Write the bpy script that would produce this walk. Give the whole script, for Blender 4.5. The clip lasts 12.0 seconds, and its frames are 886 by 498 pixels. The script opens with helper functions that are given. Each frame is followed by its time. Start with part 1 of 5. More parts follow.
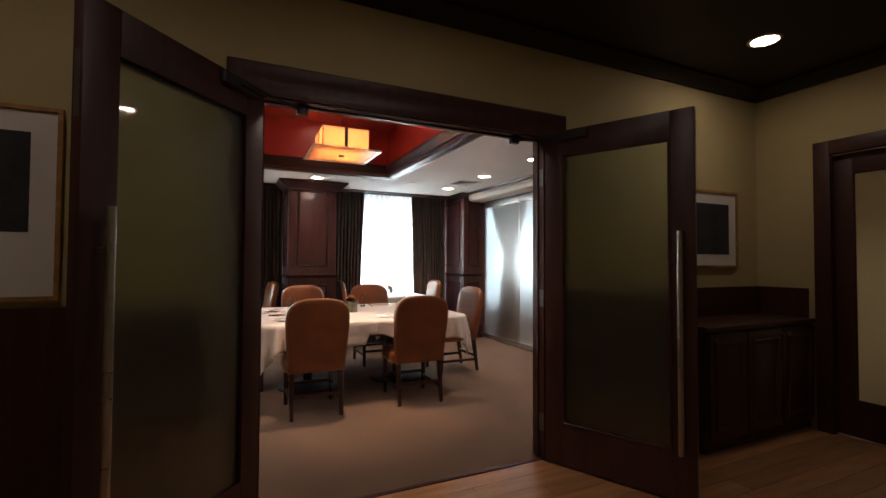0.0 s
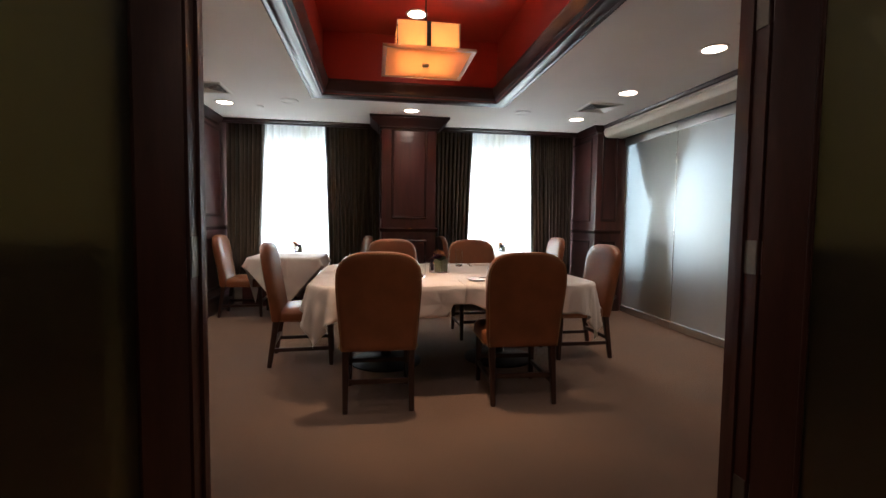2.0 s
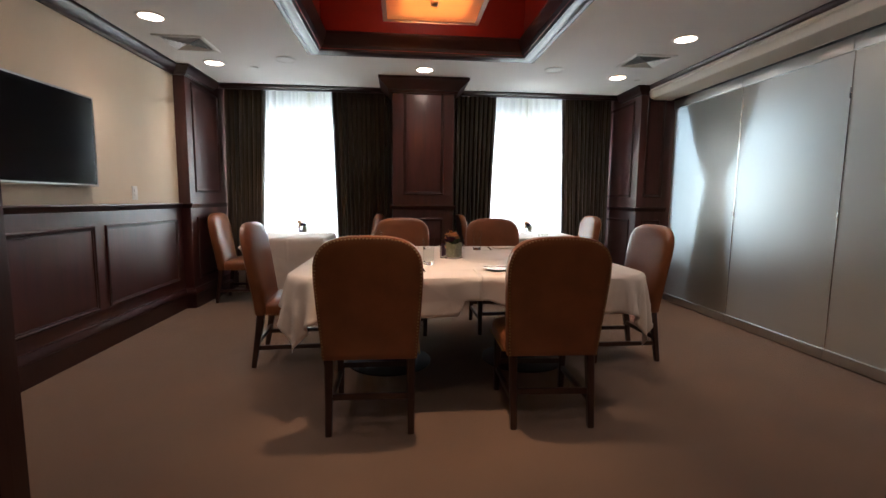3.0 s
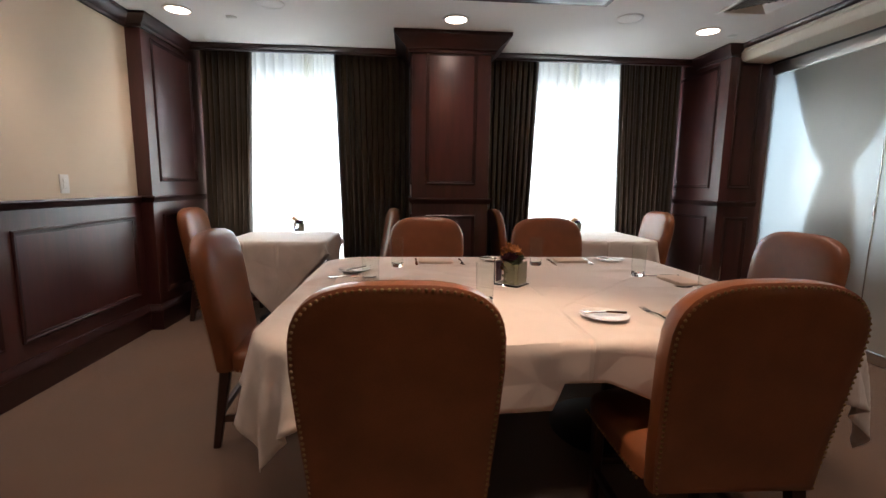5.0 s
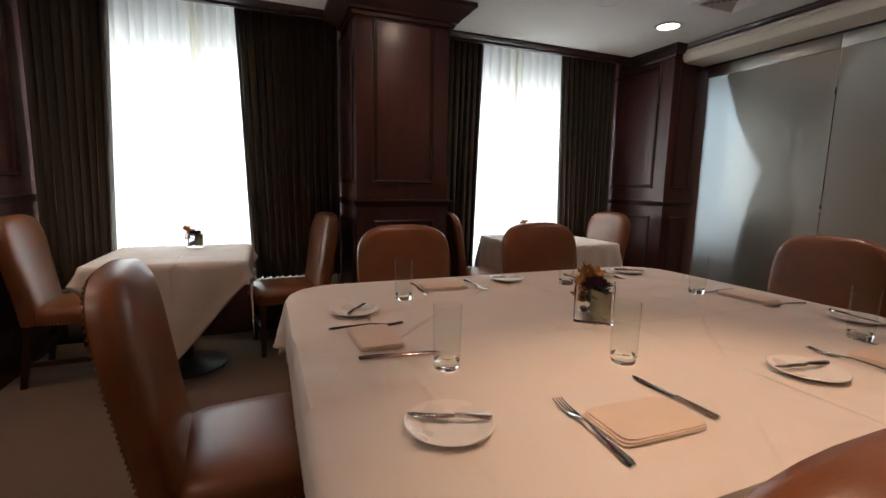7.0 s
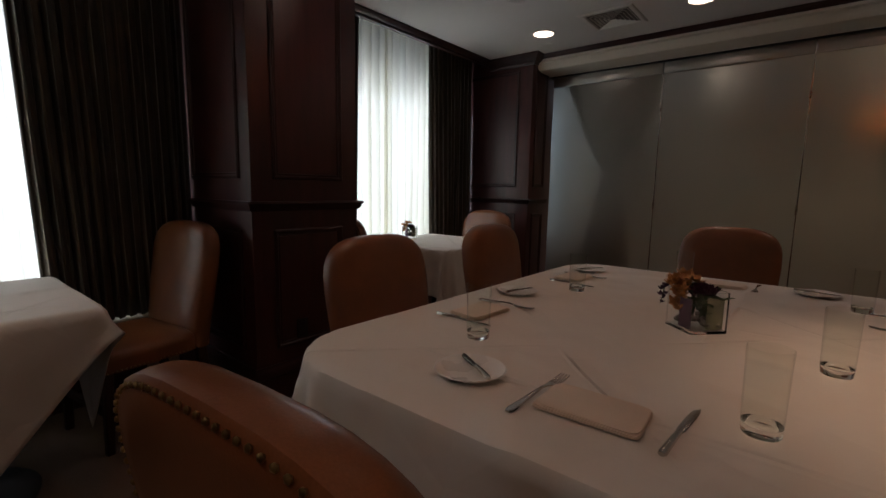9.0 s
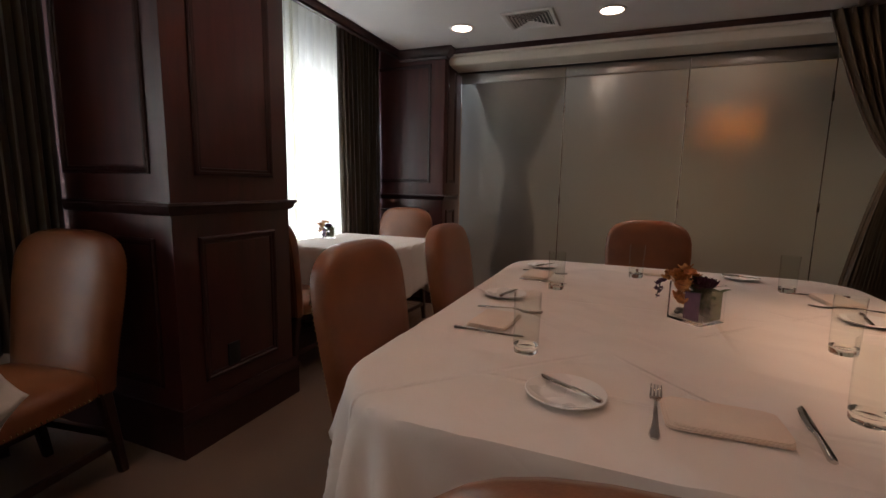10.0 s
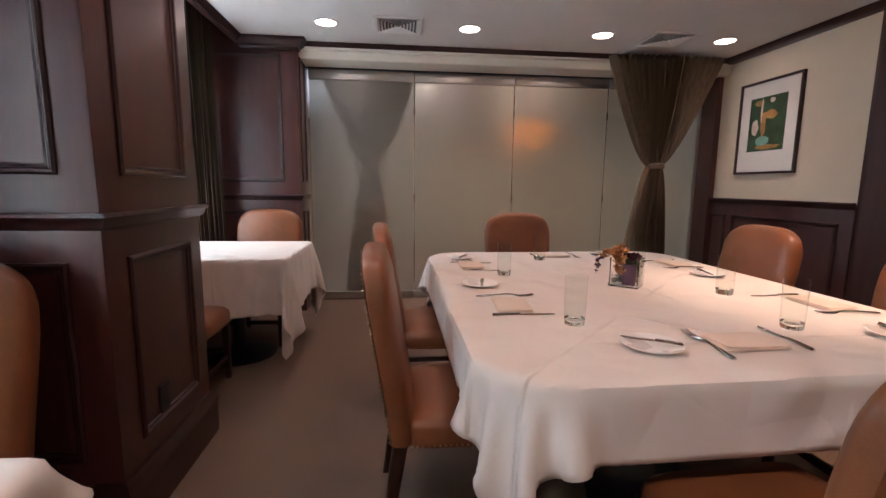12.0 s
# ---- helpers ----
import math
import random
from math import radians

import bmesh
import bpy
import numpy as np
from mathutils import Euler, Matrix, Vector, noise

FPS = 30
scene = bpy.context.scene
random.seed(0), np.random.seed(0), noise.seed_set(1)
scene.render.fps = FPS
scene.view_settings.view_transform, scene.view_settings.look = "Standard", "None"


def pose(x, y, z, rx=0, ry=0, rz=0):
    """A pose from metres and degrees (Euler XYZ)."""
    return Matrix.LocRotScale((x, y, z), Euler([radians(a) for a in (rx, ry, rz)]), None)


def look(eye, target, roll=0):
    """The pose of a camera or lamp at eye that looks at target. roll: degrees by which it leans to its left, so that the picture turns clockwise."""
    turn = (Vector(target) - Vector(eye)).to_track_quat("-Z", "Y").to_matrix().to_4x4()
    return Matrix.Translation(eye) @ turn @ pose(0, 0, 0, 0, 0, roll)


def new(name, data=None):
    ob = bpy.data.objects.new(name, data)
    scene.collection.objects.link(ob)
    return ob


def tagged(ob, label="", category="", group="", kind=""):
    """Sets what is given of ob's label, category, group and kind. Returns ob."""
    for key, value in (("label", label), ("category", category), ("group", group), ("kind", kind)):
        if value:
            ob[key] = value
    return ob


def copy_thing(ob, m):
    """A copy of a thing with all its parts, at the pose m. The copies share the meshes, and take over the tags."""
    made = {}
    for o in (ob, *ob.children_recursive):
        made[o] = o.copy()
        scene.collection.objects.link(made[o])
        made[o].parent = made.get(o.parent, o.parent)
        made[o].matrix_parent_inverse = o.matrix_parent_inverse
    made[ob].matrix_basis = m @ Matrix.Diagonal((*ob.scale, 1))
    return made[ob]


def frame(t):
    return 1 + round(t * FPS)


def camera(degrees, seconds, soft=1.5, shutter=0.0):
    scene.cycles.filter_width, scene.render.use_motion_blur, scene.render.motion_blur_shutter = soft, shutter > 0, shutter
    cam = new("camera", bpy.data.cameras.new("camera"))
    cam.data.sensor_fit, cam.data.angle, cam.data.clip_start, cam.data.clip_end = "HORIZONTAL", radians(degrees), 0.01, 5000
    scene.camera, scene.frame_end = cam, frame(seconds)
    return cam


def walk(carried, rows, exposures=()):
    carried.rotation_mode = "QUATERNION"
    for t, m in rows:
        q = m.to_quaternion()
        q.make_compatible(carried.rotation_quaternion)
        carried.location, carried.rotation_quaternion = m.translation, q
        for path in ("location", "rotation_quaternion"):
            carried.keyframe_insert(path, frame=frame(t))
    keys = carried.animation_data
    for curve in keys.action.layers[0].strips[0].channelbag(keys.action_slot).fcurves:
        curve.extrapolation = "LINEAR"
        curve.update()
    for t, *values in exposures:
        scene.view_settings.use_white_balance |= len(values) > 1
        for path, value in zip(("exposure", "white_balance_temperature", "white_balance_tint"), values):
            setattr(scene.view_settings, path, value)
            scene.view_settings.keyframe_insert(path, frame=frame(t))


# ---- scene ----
cam = camera(89.4, 12.0)
PATH = [
    (0, (-0.587, -2.263, 1.327), (0.255, -0.45, 1.381), 0.3),
    (0.5, (-0.387, -2.006, 1.272), (0.281, -0.122, 1.312), 0.3),
    (1, (-0.231, -1.733, 1.226), (0.276, 0.202, 1.231), 0.3),
    (1.5, (-0.083, -1.422, 1.205), (0.303, 0.54, 1.144), 0.7),
    (2, (0.037, -1.131, 1.183), (0.336, 0.843, 1.068), 0.7),
    (2.5, (0.143, -0.819, 1.163), (0.378, 1.16, 1.001), 0.6),
    (3, (0.221, -0.531, 1.176), (0.403, 1.449, 0.959), 0.6),
    (5, (0.083, 0.569, 1.228), (0.239, 2.544, 0.948), 0.7),
    (5.5, (-0.028, 0.8, 1.23), (0.184, 2.769, 0.952), 0.8),
    (6, (-0.167, 1.009, 1.232), (0.182, 2.958, 0.952), 0.9),
    (6.5, (-0.327, 1.214, 1.216), (0.195, 3.126, 0.946), 1.0),
    (7, (-0.486, 1.412, 1.222), (0.242, 3.253, 0.943), 1.0),
    (9, (-1.048, 2.389, 1.201), (0.488, 3.642, 0.935), 1.1),
    (9.5, (-1.107, 2.644, 1.208), (0.592, 3.662, 0.93), 1.3),
    (10, (-1.157, 2.889, 1.211), (0.676, 3.638, 0.93), 1.1),
    (10.5, (-1.208, 3.141, 1.21), (0.717, 3.612, 0.942), 1.0),
    (11, (-1.267, 3.368, 1.228), (0.702, 3.581, 0.951), 0.9),
    (11.5, (-1.312, 3.565, 1.224), (0.668, 3.55, 0.946), 0.8),
    (12, (-1.364, 3.705, 1.214), (0.606, 3.5, 0.934), 0.6),
]
walk(cam, [(t, look(eye, target, roll)) for t, eye, target, roll in PATH],
     [(0.0, 0.58, 5450, 17), (2.5, 0.1, 5400, 16), (5.0, 0.1, 5450, 18), (7.0, -0.5, 5700, 19), (8.8, -1.78, 5700, 19), (9.5, -1.48, 5750, 21),
      (10.0, -0.78, 5750, 23), (10.6, 0.1, 5550, 24), (11.2, 0.35, 5450, 25), (12.0, 0.42, 5300, 24)])

# ---- world and daylight ----
world = bpy.data.worlds.new("sky")
scene.world = world
world.use_nodes = True
sky = world.node_tree.nodes.new("ShaderNodeTexSky")
sky.sky_type, sky.sun_disc = "NISHITA", False
sky.sun_elevation, sky.sun_rotation = radians(48), radians(160)
world.node_tree.links.new(sky.outputs[0], world.node_tree.nodes["Background"].inputs[0])
world.node_tree.nodes["Background"].inputs[1].default_value = 0.12

sun_data = bpy.data.lights.new("sun", "SUN")
sun_data.energy, sun_data.angle, sun_data.color = 2.0, radians(0.5), (1, 0.95, 0.88)
sun = new("sun", sun_data)
sun.matrix_world = look((6, -14, 18), (0, 0, 0))


def window_light(x0, x1, z0, z1, y, watts, color):
    data = bpy.data.lights.new("window_light", "AREA")
    data.shape, data.size, data.size_y = "RECTANGLE", x1 - x0, z1 - z0
    data.energy, data.color = watts, color
    lamp = new("window_light", data)
    lamp.matrix_world = look(((x0 + x1) / 2, y, (z0 + z1) / 2), ((x0 + x1) / 2, y - 1, (z0 + z1) / 2 - 0.12))
    return lamp


DAY = (0.92, 0.96, 0.97)
window_light(-1.62, -0.3, 0.5, 2.12, 5.83, 74, DAY)
window_light(1.15, 2.6, 0.5, 2.12, 5.83, 74, DAY)
window_light(3.75, 5.9, 0.5, 2.5, 5.83, 29, DAY)
LAMP = (1.0, 0.72, 0.48)
LAMP_POWER = 24
BEAM_POWER = 36


def beam(x, y, z, watts, wide=106, soft=0.95, color=LAMP):
    """The directed part of a downlight's light, just under its lens."""
    data = bpy.data.lights.new("downlight_beam", "SPOT")
    data.energy, data.color, data.spot_size, data.spot_blend, data.shadow_soft_size = watts, color, radians(wide), soft, 0.06
    lamp = new("downlight_beam", data)
    lamp.matrix_world = pose(x, y, z - 0.02)


HALL_POWER = 43


# ---- materials ----
def tree(name):
    m = bpy.data.materials.new(name)
    m.use_nodes = True
    return m, m.node_tree.nodes, m.node_tree.links, m.node_tree.nodes["Principled BSDF"]


def dim(c, k):
    return (min(c[0] * k, 1), min(c[1] * k, 1), min(c[2] * k, 1), 1)


def surface(name, color, rough=0.5, metal=0.0, big=2.0, fine=60.0, vary=0.15, bump=0.1, stretch=(1, 1, 1), coat=0.0, coat_rough=0.25,
            rough_vary=0.08, sheen=0.0, random_tone=0.0, bump_distance=0.002, second=None, detail=4.0):
    """A plain surface with tone variation at two scales, uneven gloss and fine relief."""
    m, n, l, p = tree(name)
    co = n.new("ShaderNodeTexCoord")
    mp = n.new("ShaderNodeMapping")
    mp.inputs["Scale"].default_value = stretch
    l.new(co.outputs["Object"], mp.inputs["Vector"])
    a, b = n.new("ShaderNodeTexNoise"), n.new("ShaderNodeTexNoise")
    a.inputs["Scale"].default_value, b.inputs["Scale"].default_value = big, fine
    a.inputs["Detail"].default_value = b.inputs["Detail"].default_value = detail
    l.new(mp.outputs[0], a.inputs["Vector"]), l.new(mp.outputs[0], b.inputs["Vector"])
    ramp = n.new("ShaderNodeValToRGB")
    ramp.color_ramp.elements[0].position, ramp.color_ramp.elements[1].position = 0.3, 0.7
    ramp.color_ramp.elements[0].color = dim(color, 1 - vary)
    ramp.color_ramp.elements[1].color = dim(second or color, 1 + vary)
    l.new(a.outputs["Fac"], ramp.inputs["Fac"])
    fine_tone = n.new("ShaderNodeMapRange")
    fine_tone.inputs["To Min"].default_value, fine_tone.inputs["To Max"].default_value = 1 - vary, 1 + vary
    l.new(b.outputs["Fac"], fine_tone.inputs["Value"])
    mix = n.new("ShaderNodeVectorMath")
    mix.operation = "SCALE"
    l.new(ramp.outputs[0], mix.inputs[0]), l.new(fine_tone.outputs[0], mix.inputs["Scale"])
    out = mix.outputs[0]
    if random_tone:
        info, tone, m2 = n.new("ShaderNodeObjectInfo"), n.new("ShaderNodeMapRange"), n.new("ShaderNodeVectorMath")
        tone.inputs["To Min"].default_value, tone.inputs["To Max"].default_value = 1 - random_tone, 1 + random_tone
        m2.operation = "SCALE"
        l.new(info.outputs["Random"], tone.inputs["Value"])
        l.new(out, m2.inputs[0]), l.new(tone.outputs[0], m2.inputs["Scale"])
        out = m2.outputs[0]
    l.new(out, p.inputs["Base Color"])
    rr = n.new("ShaderNodeMapRange")
    rr.inputs["To Min"].default_value, rr.inputs["To Max"].default_value = max(rough - rough_vary, 0.02), min(rough + rough_vary, 1)
    l.new(a.outputs["Fac"], rr.inputs["Value"]), l.new(rr.outputs[0], p.inputs["Roughness"])
    p.inputs["Metallic"].default_value = metal
    p.inputs["Coat Weight"].default_value = coat
    p.inputs["Coat Roughness"].default_value = coat_rough
    p.inputs["Sheen Weight"].default_value = sheen
    if bump:
        bp = n.new("ShaderNodeBump")
        bp.inputs["Strength"].default_value, bp.inputs["Distance"].default_value = bump, bump_distance
        l.new(b.outputs["Fac"], bp.inputs["Height"]), l.new(bp.outputs[0], p.inputs["Normal"])
    return m


def clear_glass(name, color=(1, 1, 1), rough=0.0, ior=1.45):
    m, n, l, p = tree(name)
    p.inputs["Base Color"].default_value = (*color, 1)
    p.inputs["Transmission Weight"].default_value = 1
    p.inputs["Roughness"].default_value, p.inputs["IOR"].default_value = rough, ior
    return m


def thin_glass(name, color):
    """The wall of a drinking glass, too thin to bend what is seen through it."""
    m, n, l, p = tree(name)
    tr, gl, mix, fr = (n.new("ShaderNodeBsdfTransparent"), n.new("ShaderNodeBsdfGlossy"), n.new("ShaderNodeMixShader"), n.new("ShaderNodeLayerWeight"))
    rim, face = n.new("ShaderNodeMath"), n.new("ShaderNodeMath")
    rim.operation, rim.inputs[1].default_value = "POWER", 5.0
    face.operation, face.inputs[1].default_value, face.inputs[2].default_value = "MULTIPLY_ADD", 0.75, 0.012
    tr.inputs[0].default_value, gl.inputs["Roughness"].default_value = (*color, 1), 0.05
    l.new(fr.outputs["Facing"], rim.inputs[0]), l.new(rim.outputs[0], face.inputs[0]), l.new(face.outputs[0], mix.inputs[0])
    l.new(tr.outputs[0], mix.inputs[1]), l.new(gl.outputs[0], mix.inputs[2])
    l.new(mix.outputs[0], n["Material Output"].inputs["Surface"])
    n.remove(p)
    return m


def etched_glass(name, color, rough, matt):
    """Glass whose etched face also scatters some light back."""
    m = clear_glass(name, color, rough, 1.5)
    n, l = m.node_tree.nodes, m.node_tree.links
    di, mix = n.new("ShaderNodeBsdfDiffuse"), n.new("ShaderNodeMixShader")
    di.inputs[0].default_value = (0.8, 0.63, 0.46, 1)
    mix.inputs[0].default_value = matt
    l.new(n["Principled BSDF"].outputs[0], mix.inputs[1]), l.new(di.outputs[0], mix.inputs[2])
    gl, both = n.new("ShaderNodeBsdfGlossy"), n.new("ShaderNodeMixShader")
    gl.inputs["Color"].default_value, gl.inputs["Roughness"].default_value = (0.95, 0.92, 0.87, 1), 0.36
    both.inputs[0].default_value = 0.15
    l.new(mix.outputs[0], both.inputs[1]), l.new(gl.outputs[0], both.inputs[2])
    l.new(both.outputs[0], n["Material Output"].inputs["Surface"])
    return m


def glow(name, color, strength):
    m, n, l, p = tree(name)
    p.inputs["Base Color"].default_value = (0.8, 0.8, 0.8, 1)
    p.inputs["Emission Color"].default_value = (*color, 1)
    p.inputs["Emission Strength"].default_value = strength
    return m


def amber_glass(name, color, own):
    """Opal amber glass that lets the light of the bulbs behind it through."""
    m, n, l, p = tree(name)
    tr, mix = n.new("ShaderNodeBsdfTranslucent"), n.new("ShaderNodeMixShader")
    tr.inputs[0].default_value = (*color, 1)
    p.inputs["Base Color"].default_value = (color[0] * 0.7, color[1] * 0.7, color[2] * 0.7, 1)
    p.inputs["Roughness"].default_value = 0.25
    p.inputs["Emission Color"].default_value = (*color, 1)
    p.inputs["Emission Strength"].default_value = own
    mix.inputs[0].default_value = 0.6
    l.new(p.outputs[0], mix.inputs[1]), l.new(tr.outputs[0], mix.inputs[2])
    l.new(mix.outputs[0], n["Material Output"].inputs["Surface"])
    return m


def sheer_cloth(name):
    m, n, l, p = tree(name)
    out = n["Material Output"]
    tr, di, cl, m1, m2 = (n.new("ShaderNodeBsdfTranslucent"), n.new("ShaderNodeBsdfDiffuse"), n.new("ShaderNodeBsdfTransparent"),
                          n.new("ShaderNodeMixShader"), n.new("ShaderNodeMixShader"))
    tr.inputs[0].default_value, di.inputs[0].default_value = (0.89, 0.87, 0.73, 1), (0.88, 0.87, 0.75, 1)
    m1.inputs[0].default_value, m2.inputs[0].default_value = 0.3, 0.06
    l.new(tr.outputs[0], m1.inputs[1]), l.new(di.outputs[0], m1.inputs[2])
    l.new(m1.outputs[0], m2.inputs[1]), l.new(cl.outputs[0], m2.inputs[2])
    l.new(m2.outputs[0], out.inputs["Surface"])
    n.remove(p)
    return m


def linen(name):
    """White table linen: weave, soft wrinkles and the sharp creases of folding."""
    m, n, l, p = tree(name)
    co = n.new("ShaderNodeTexCoord")
    soft, ridge, weave = n.new("ShaderNodeTexNoise"), n.new("ShaderNodeTexNoise"), n.new("ShaderNodeTexNoise")
    ridge.noise_type = "RIDGED_MULTIFRACTAL"
    soft.inputs["Scale"].default_value, ridge.inputs["Scale"].default_value, weave.inputs["Scale"].default_value = 1.7, 1.5, 500
    ridge.inputs["Detail"].default_value, ridge.inputs["Distortion"].default_value = 2.0, 0.5
    for t in (soft, ridge, weave):
        l.new(co.outputs["Object"], t.inputs["Vector"])
    ramp = n.new("ShaderNodeValToRGB")
    ramp.color_ramp.elements[0].color, ramp.color_ramp.elements[1].color = (0.73, 0.67, 0.61, 1), (0.81, 0.75, 0.69, 1)
    l.new(soft.outputs["Fac"], ramp.inputs["Fac"]), l.new(ramp.outputs[0], p.inputs["Base Color"])
    p.inputs["Roughness"].default_value, p.inputs["Sheen Weight"].default_value = 0.8, 0.15
    split = n.new("ShaderNodeSeparateXYZ")
    wander, push, bent = n.new("ShaderNodeTexNoise"), n.new("ShaderNodeVectorMath"), n.new("ShaderNodeVectorMath")
    wander.inputs["Scale"].default_value, wander.inputs["Detail"].default_value = 1.3, 1.0
    push.operation = "SCALE"
    push.inputs["Scale"].default_value = 0.07
    l.new(co.outputs["Object"], wander.inputs["Vector"]), l.new(wander.outputs["Color"], push.inputs[0])
    l.new(co.outputs["Object"], bent.inputs[0]), l.new(push.outputs[0], bent.inputs[1]), l.new(bent.outputs[0], split.inputs[0])

    def line(source, step, shift):
        """A narrow raised fold every so many metres."""
        a, b, c, d = (n.new("ShaderNodeMath") for _ in range(4))
        a.operation, b.operation, c.operation, d.operation = "ADD", "PINGPONG", "DIVIDE", "SUBTRACT"
        a.inputs[1].default_value, b.inputs[1].default_value, c.inputs[1].default_value, d.inputs[0].default_value = shift, step, 0.014, 1.0
        d.use_clamp = True
        l.new(source, a.inputs[0]), l.new(a.outputs[0], b.inputs[0]), l.new(b.outputs[0], c.inputs[0]), l.new(c.outputs[0], d.inputs[1])
        return d.outputs[0]
    diag, cross = n.new("ShaderNodeMath"), n.new("ShaderNodeMath")
    l.new(split.outputs[0], cross.inputs[0]), l.new(split.outputs[1], cross.inputs[1])
    diag.operation = "SUBTRACT"
    l.new(split.outputs[0], diag.inputs[0]), l.new(split.outputs[1], diag.inputs[1])
    total = None
    for out in (line(split.outputs[0], 0.41, 0.13), line(split.outputs[1], 0.47, 0.21), line(diag.outputs[0], 0.62, 0.3), line(cross.outputs[0], 0.8, 0.1)):
        if total is None:
            total = out
        else:
            add = n.new("ShaderNodeMath")
            l.new(total, add.inputs[0]), l.new(out, add.inputs[1])
            total = add.outputs[0]
    mask, hide, some = n.new("ShaderNodeTexNoise"), n.new("ShaderNodeMapRange"), n.new("ShaderNodeMath")
    mask.inputs["Scale"].default_value = 2.6
    some.operation = "MULTIPLY"
    hide.inputs["From Min"].default_value, hide.inputs["From Max"].default_value = 0.45, 0.62
    l.new(co.outputs["Object"], mask.inputs["Vector"]), l.new(mask.outputs["Fac"], hide.inputs["Value"])
    l.new(total, some.inputs[0]), l.new(hide.outputs[0], some.inputs[1])
    total = some.outputs[0]
    last = None
    crush = n.new("ShaderNodeTexNoise")
    crush.noise_type = "RIDGED_MULTIFRACTAL"
    crush.inputs["Scale"].default_value, crush.inputs["Detail"].default_value, crush.inputs["Distortion"].default_value = 4.5, 2.5, 0.3
    l.new(co.outputs["Object"], crush.inputs["Vector"])
    cell = n.new("ShaderNodeTexVoronoi")
    cell.feature, cell.inputs["Scale"].default_value, cell.inputs["Randomness"].default_value = "DISTANCE_TO_EDGE", 4.2, 1.0
    l.new(bent.outputs[0], cell.inputs["Vector"])
    for source, strength, distance in ((ridge.outputs["Fac"], 0.75, 0.09), (crush.outputs["Fac"], 0.8, 0.034), (cell.outputs["Distance"], 0.7, 0.018), (total, 0.7, 0.01), (weave.outputs["Fac"], 0.2, 0.0008)):
        bp = n.new("ShaderNodeBump")
        bp.inputs["Strength"].default_value, bp.inputs["Distance"].default_value = strength, distance
        l.new(source, bp.inputs["Height"])
        if last is not None:
            l.new(last, bp.inputs["Normal"])
        last = bp.outputs[0]
    l.new(last, p.inputs["Normal"])
    return m


MAHOGANY = surface("mahogany", (0.056, 0.0135, 0.0125), 0.42, big=3, fine=26, vary=0.2, bump=0.14, stretch=(6, 6, 0.7), second=(0.07, 0.017, 0.015), coat=0.6, coat_rough=0.3)
MAHOGANY_LONG = surface("mahogany_rail", (0.036, 0.0115, 0.0105), 0.34, big=4, fine=30, vary=0.2, bump=0.06, coat=0.25)
DARK_WOOD = surface("dark_door_wood", (0.05, 0.016, 0.012), 0.45, big=3, fine=26, vary=0.24, bump=0.12, stretch=(6, 6, 0.7), coat=0.06)
LEG_WOOD = surface("chair_leg_wood", (0.035, 0.014, 0.009), 0.35, big=5, fine=40, vary=0.25, bump=0.06, stretch=(5, 5, 1), coat=0.3)
CREAM = surface("cream_wallcovering", (0.69, 0.6, 0.455), 0.75, big=1.5, fine=220, vary=0.05, bump=0.12)
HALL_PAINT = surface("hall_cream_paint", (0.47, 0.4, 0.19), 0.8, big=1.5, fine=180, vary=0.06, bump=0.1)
WHITE_PAINT = surface("ceiling_white_paint", (0.72, 0.7, 0.67), 0.85, big=1.2, fine=150, vary=0.04, bump=0.08)
NEXT_PAINT = surface("next_room_cream_paint", (0.5, 0.42, 0.3), 0.8, big=1.2, fine=150, vary=0.06, bump=0.08)
SOFFIT_PAINT = surface("soffit_cream_paint", (0.7, 0.66, 0.57), 0.55, big=1.2, fine=120, vary=0.05, bump=0.05)
RED_PAINT = surface("tray_red_paint", (0.33, 0.028, 0.012), 0.42, big=1.1, fine=90, vary=0.1, bump=0.1)
BLACK_PAINT = surface("hall_ceiling_brown_paint", (0.02, 0.013, 0.01), 0.6, big=1.2, fine=90, vary=0.1, bump=0.08)
CARPET = surface("brown_carpet", (0.15, 0.083, 0.042), 0.95, big=1.6, fine=420, vary=0.2, bump=0.9, bump_distance=0.006, sheen=0.25)
PINE = surface("pine_plank", (0.38, 0.2, 0.085), 0.38, big=3, fine=22, vary=0.25, bump=0.1, stretch=(0.7, 7, 7), random_tone=0.22, coat=0.2)
LEATHER = surface("tan_leather", (0.21, 0.074, 0.026), 0.36, big=5, fine=300, vary=0.2, bump=0.25, coat=0.14, rough_vary=0.14, bump_distance=0.001)
BRASS = surface("antique_brass", (0.42, 0.3, 0.14), 0.32, metal=1, vary=0.15, bump=0)
LINEN = linen("white_linen")
NAPKIN = surface("pale_peach_linen", (0.76, 0.62, 0.5), 0.85, big=6, fine=320, vary=0.06, bump=0.25, bump_distance=0.001, sheen=0.2)
DRAPE = surface("brown_striped_drape", (0.05, 0.042, 0.028), 0.62, big=7, fine=240, vary=0.35, bump=0.25, stretch=(4, 4, 0.05), sheen=0.3, second=(0.085, 0.062, 0.036))
CROSS_DRAPE = surface("brown_drape", (0.105, 0.07, 0.036), 0.5, big=9, fine=240, vary=0.4, bump=0.25, stretch=(4, 4, 0.05), sheen=0.08)
SHEER = sheer_cloth("white_sheer")
STEEL = surface("brushed_steel", (0.55, 0.55, 0.54), 0.3, metal=1, big=3, fine=160, vary=0.06, bump=0.05, stretch=(1, 1, 12))
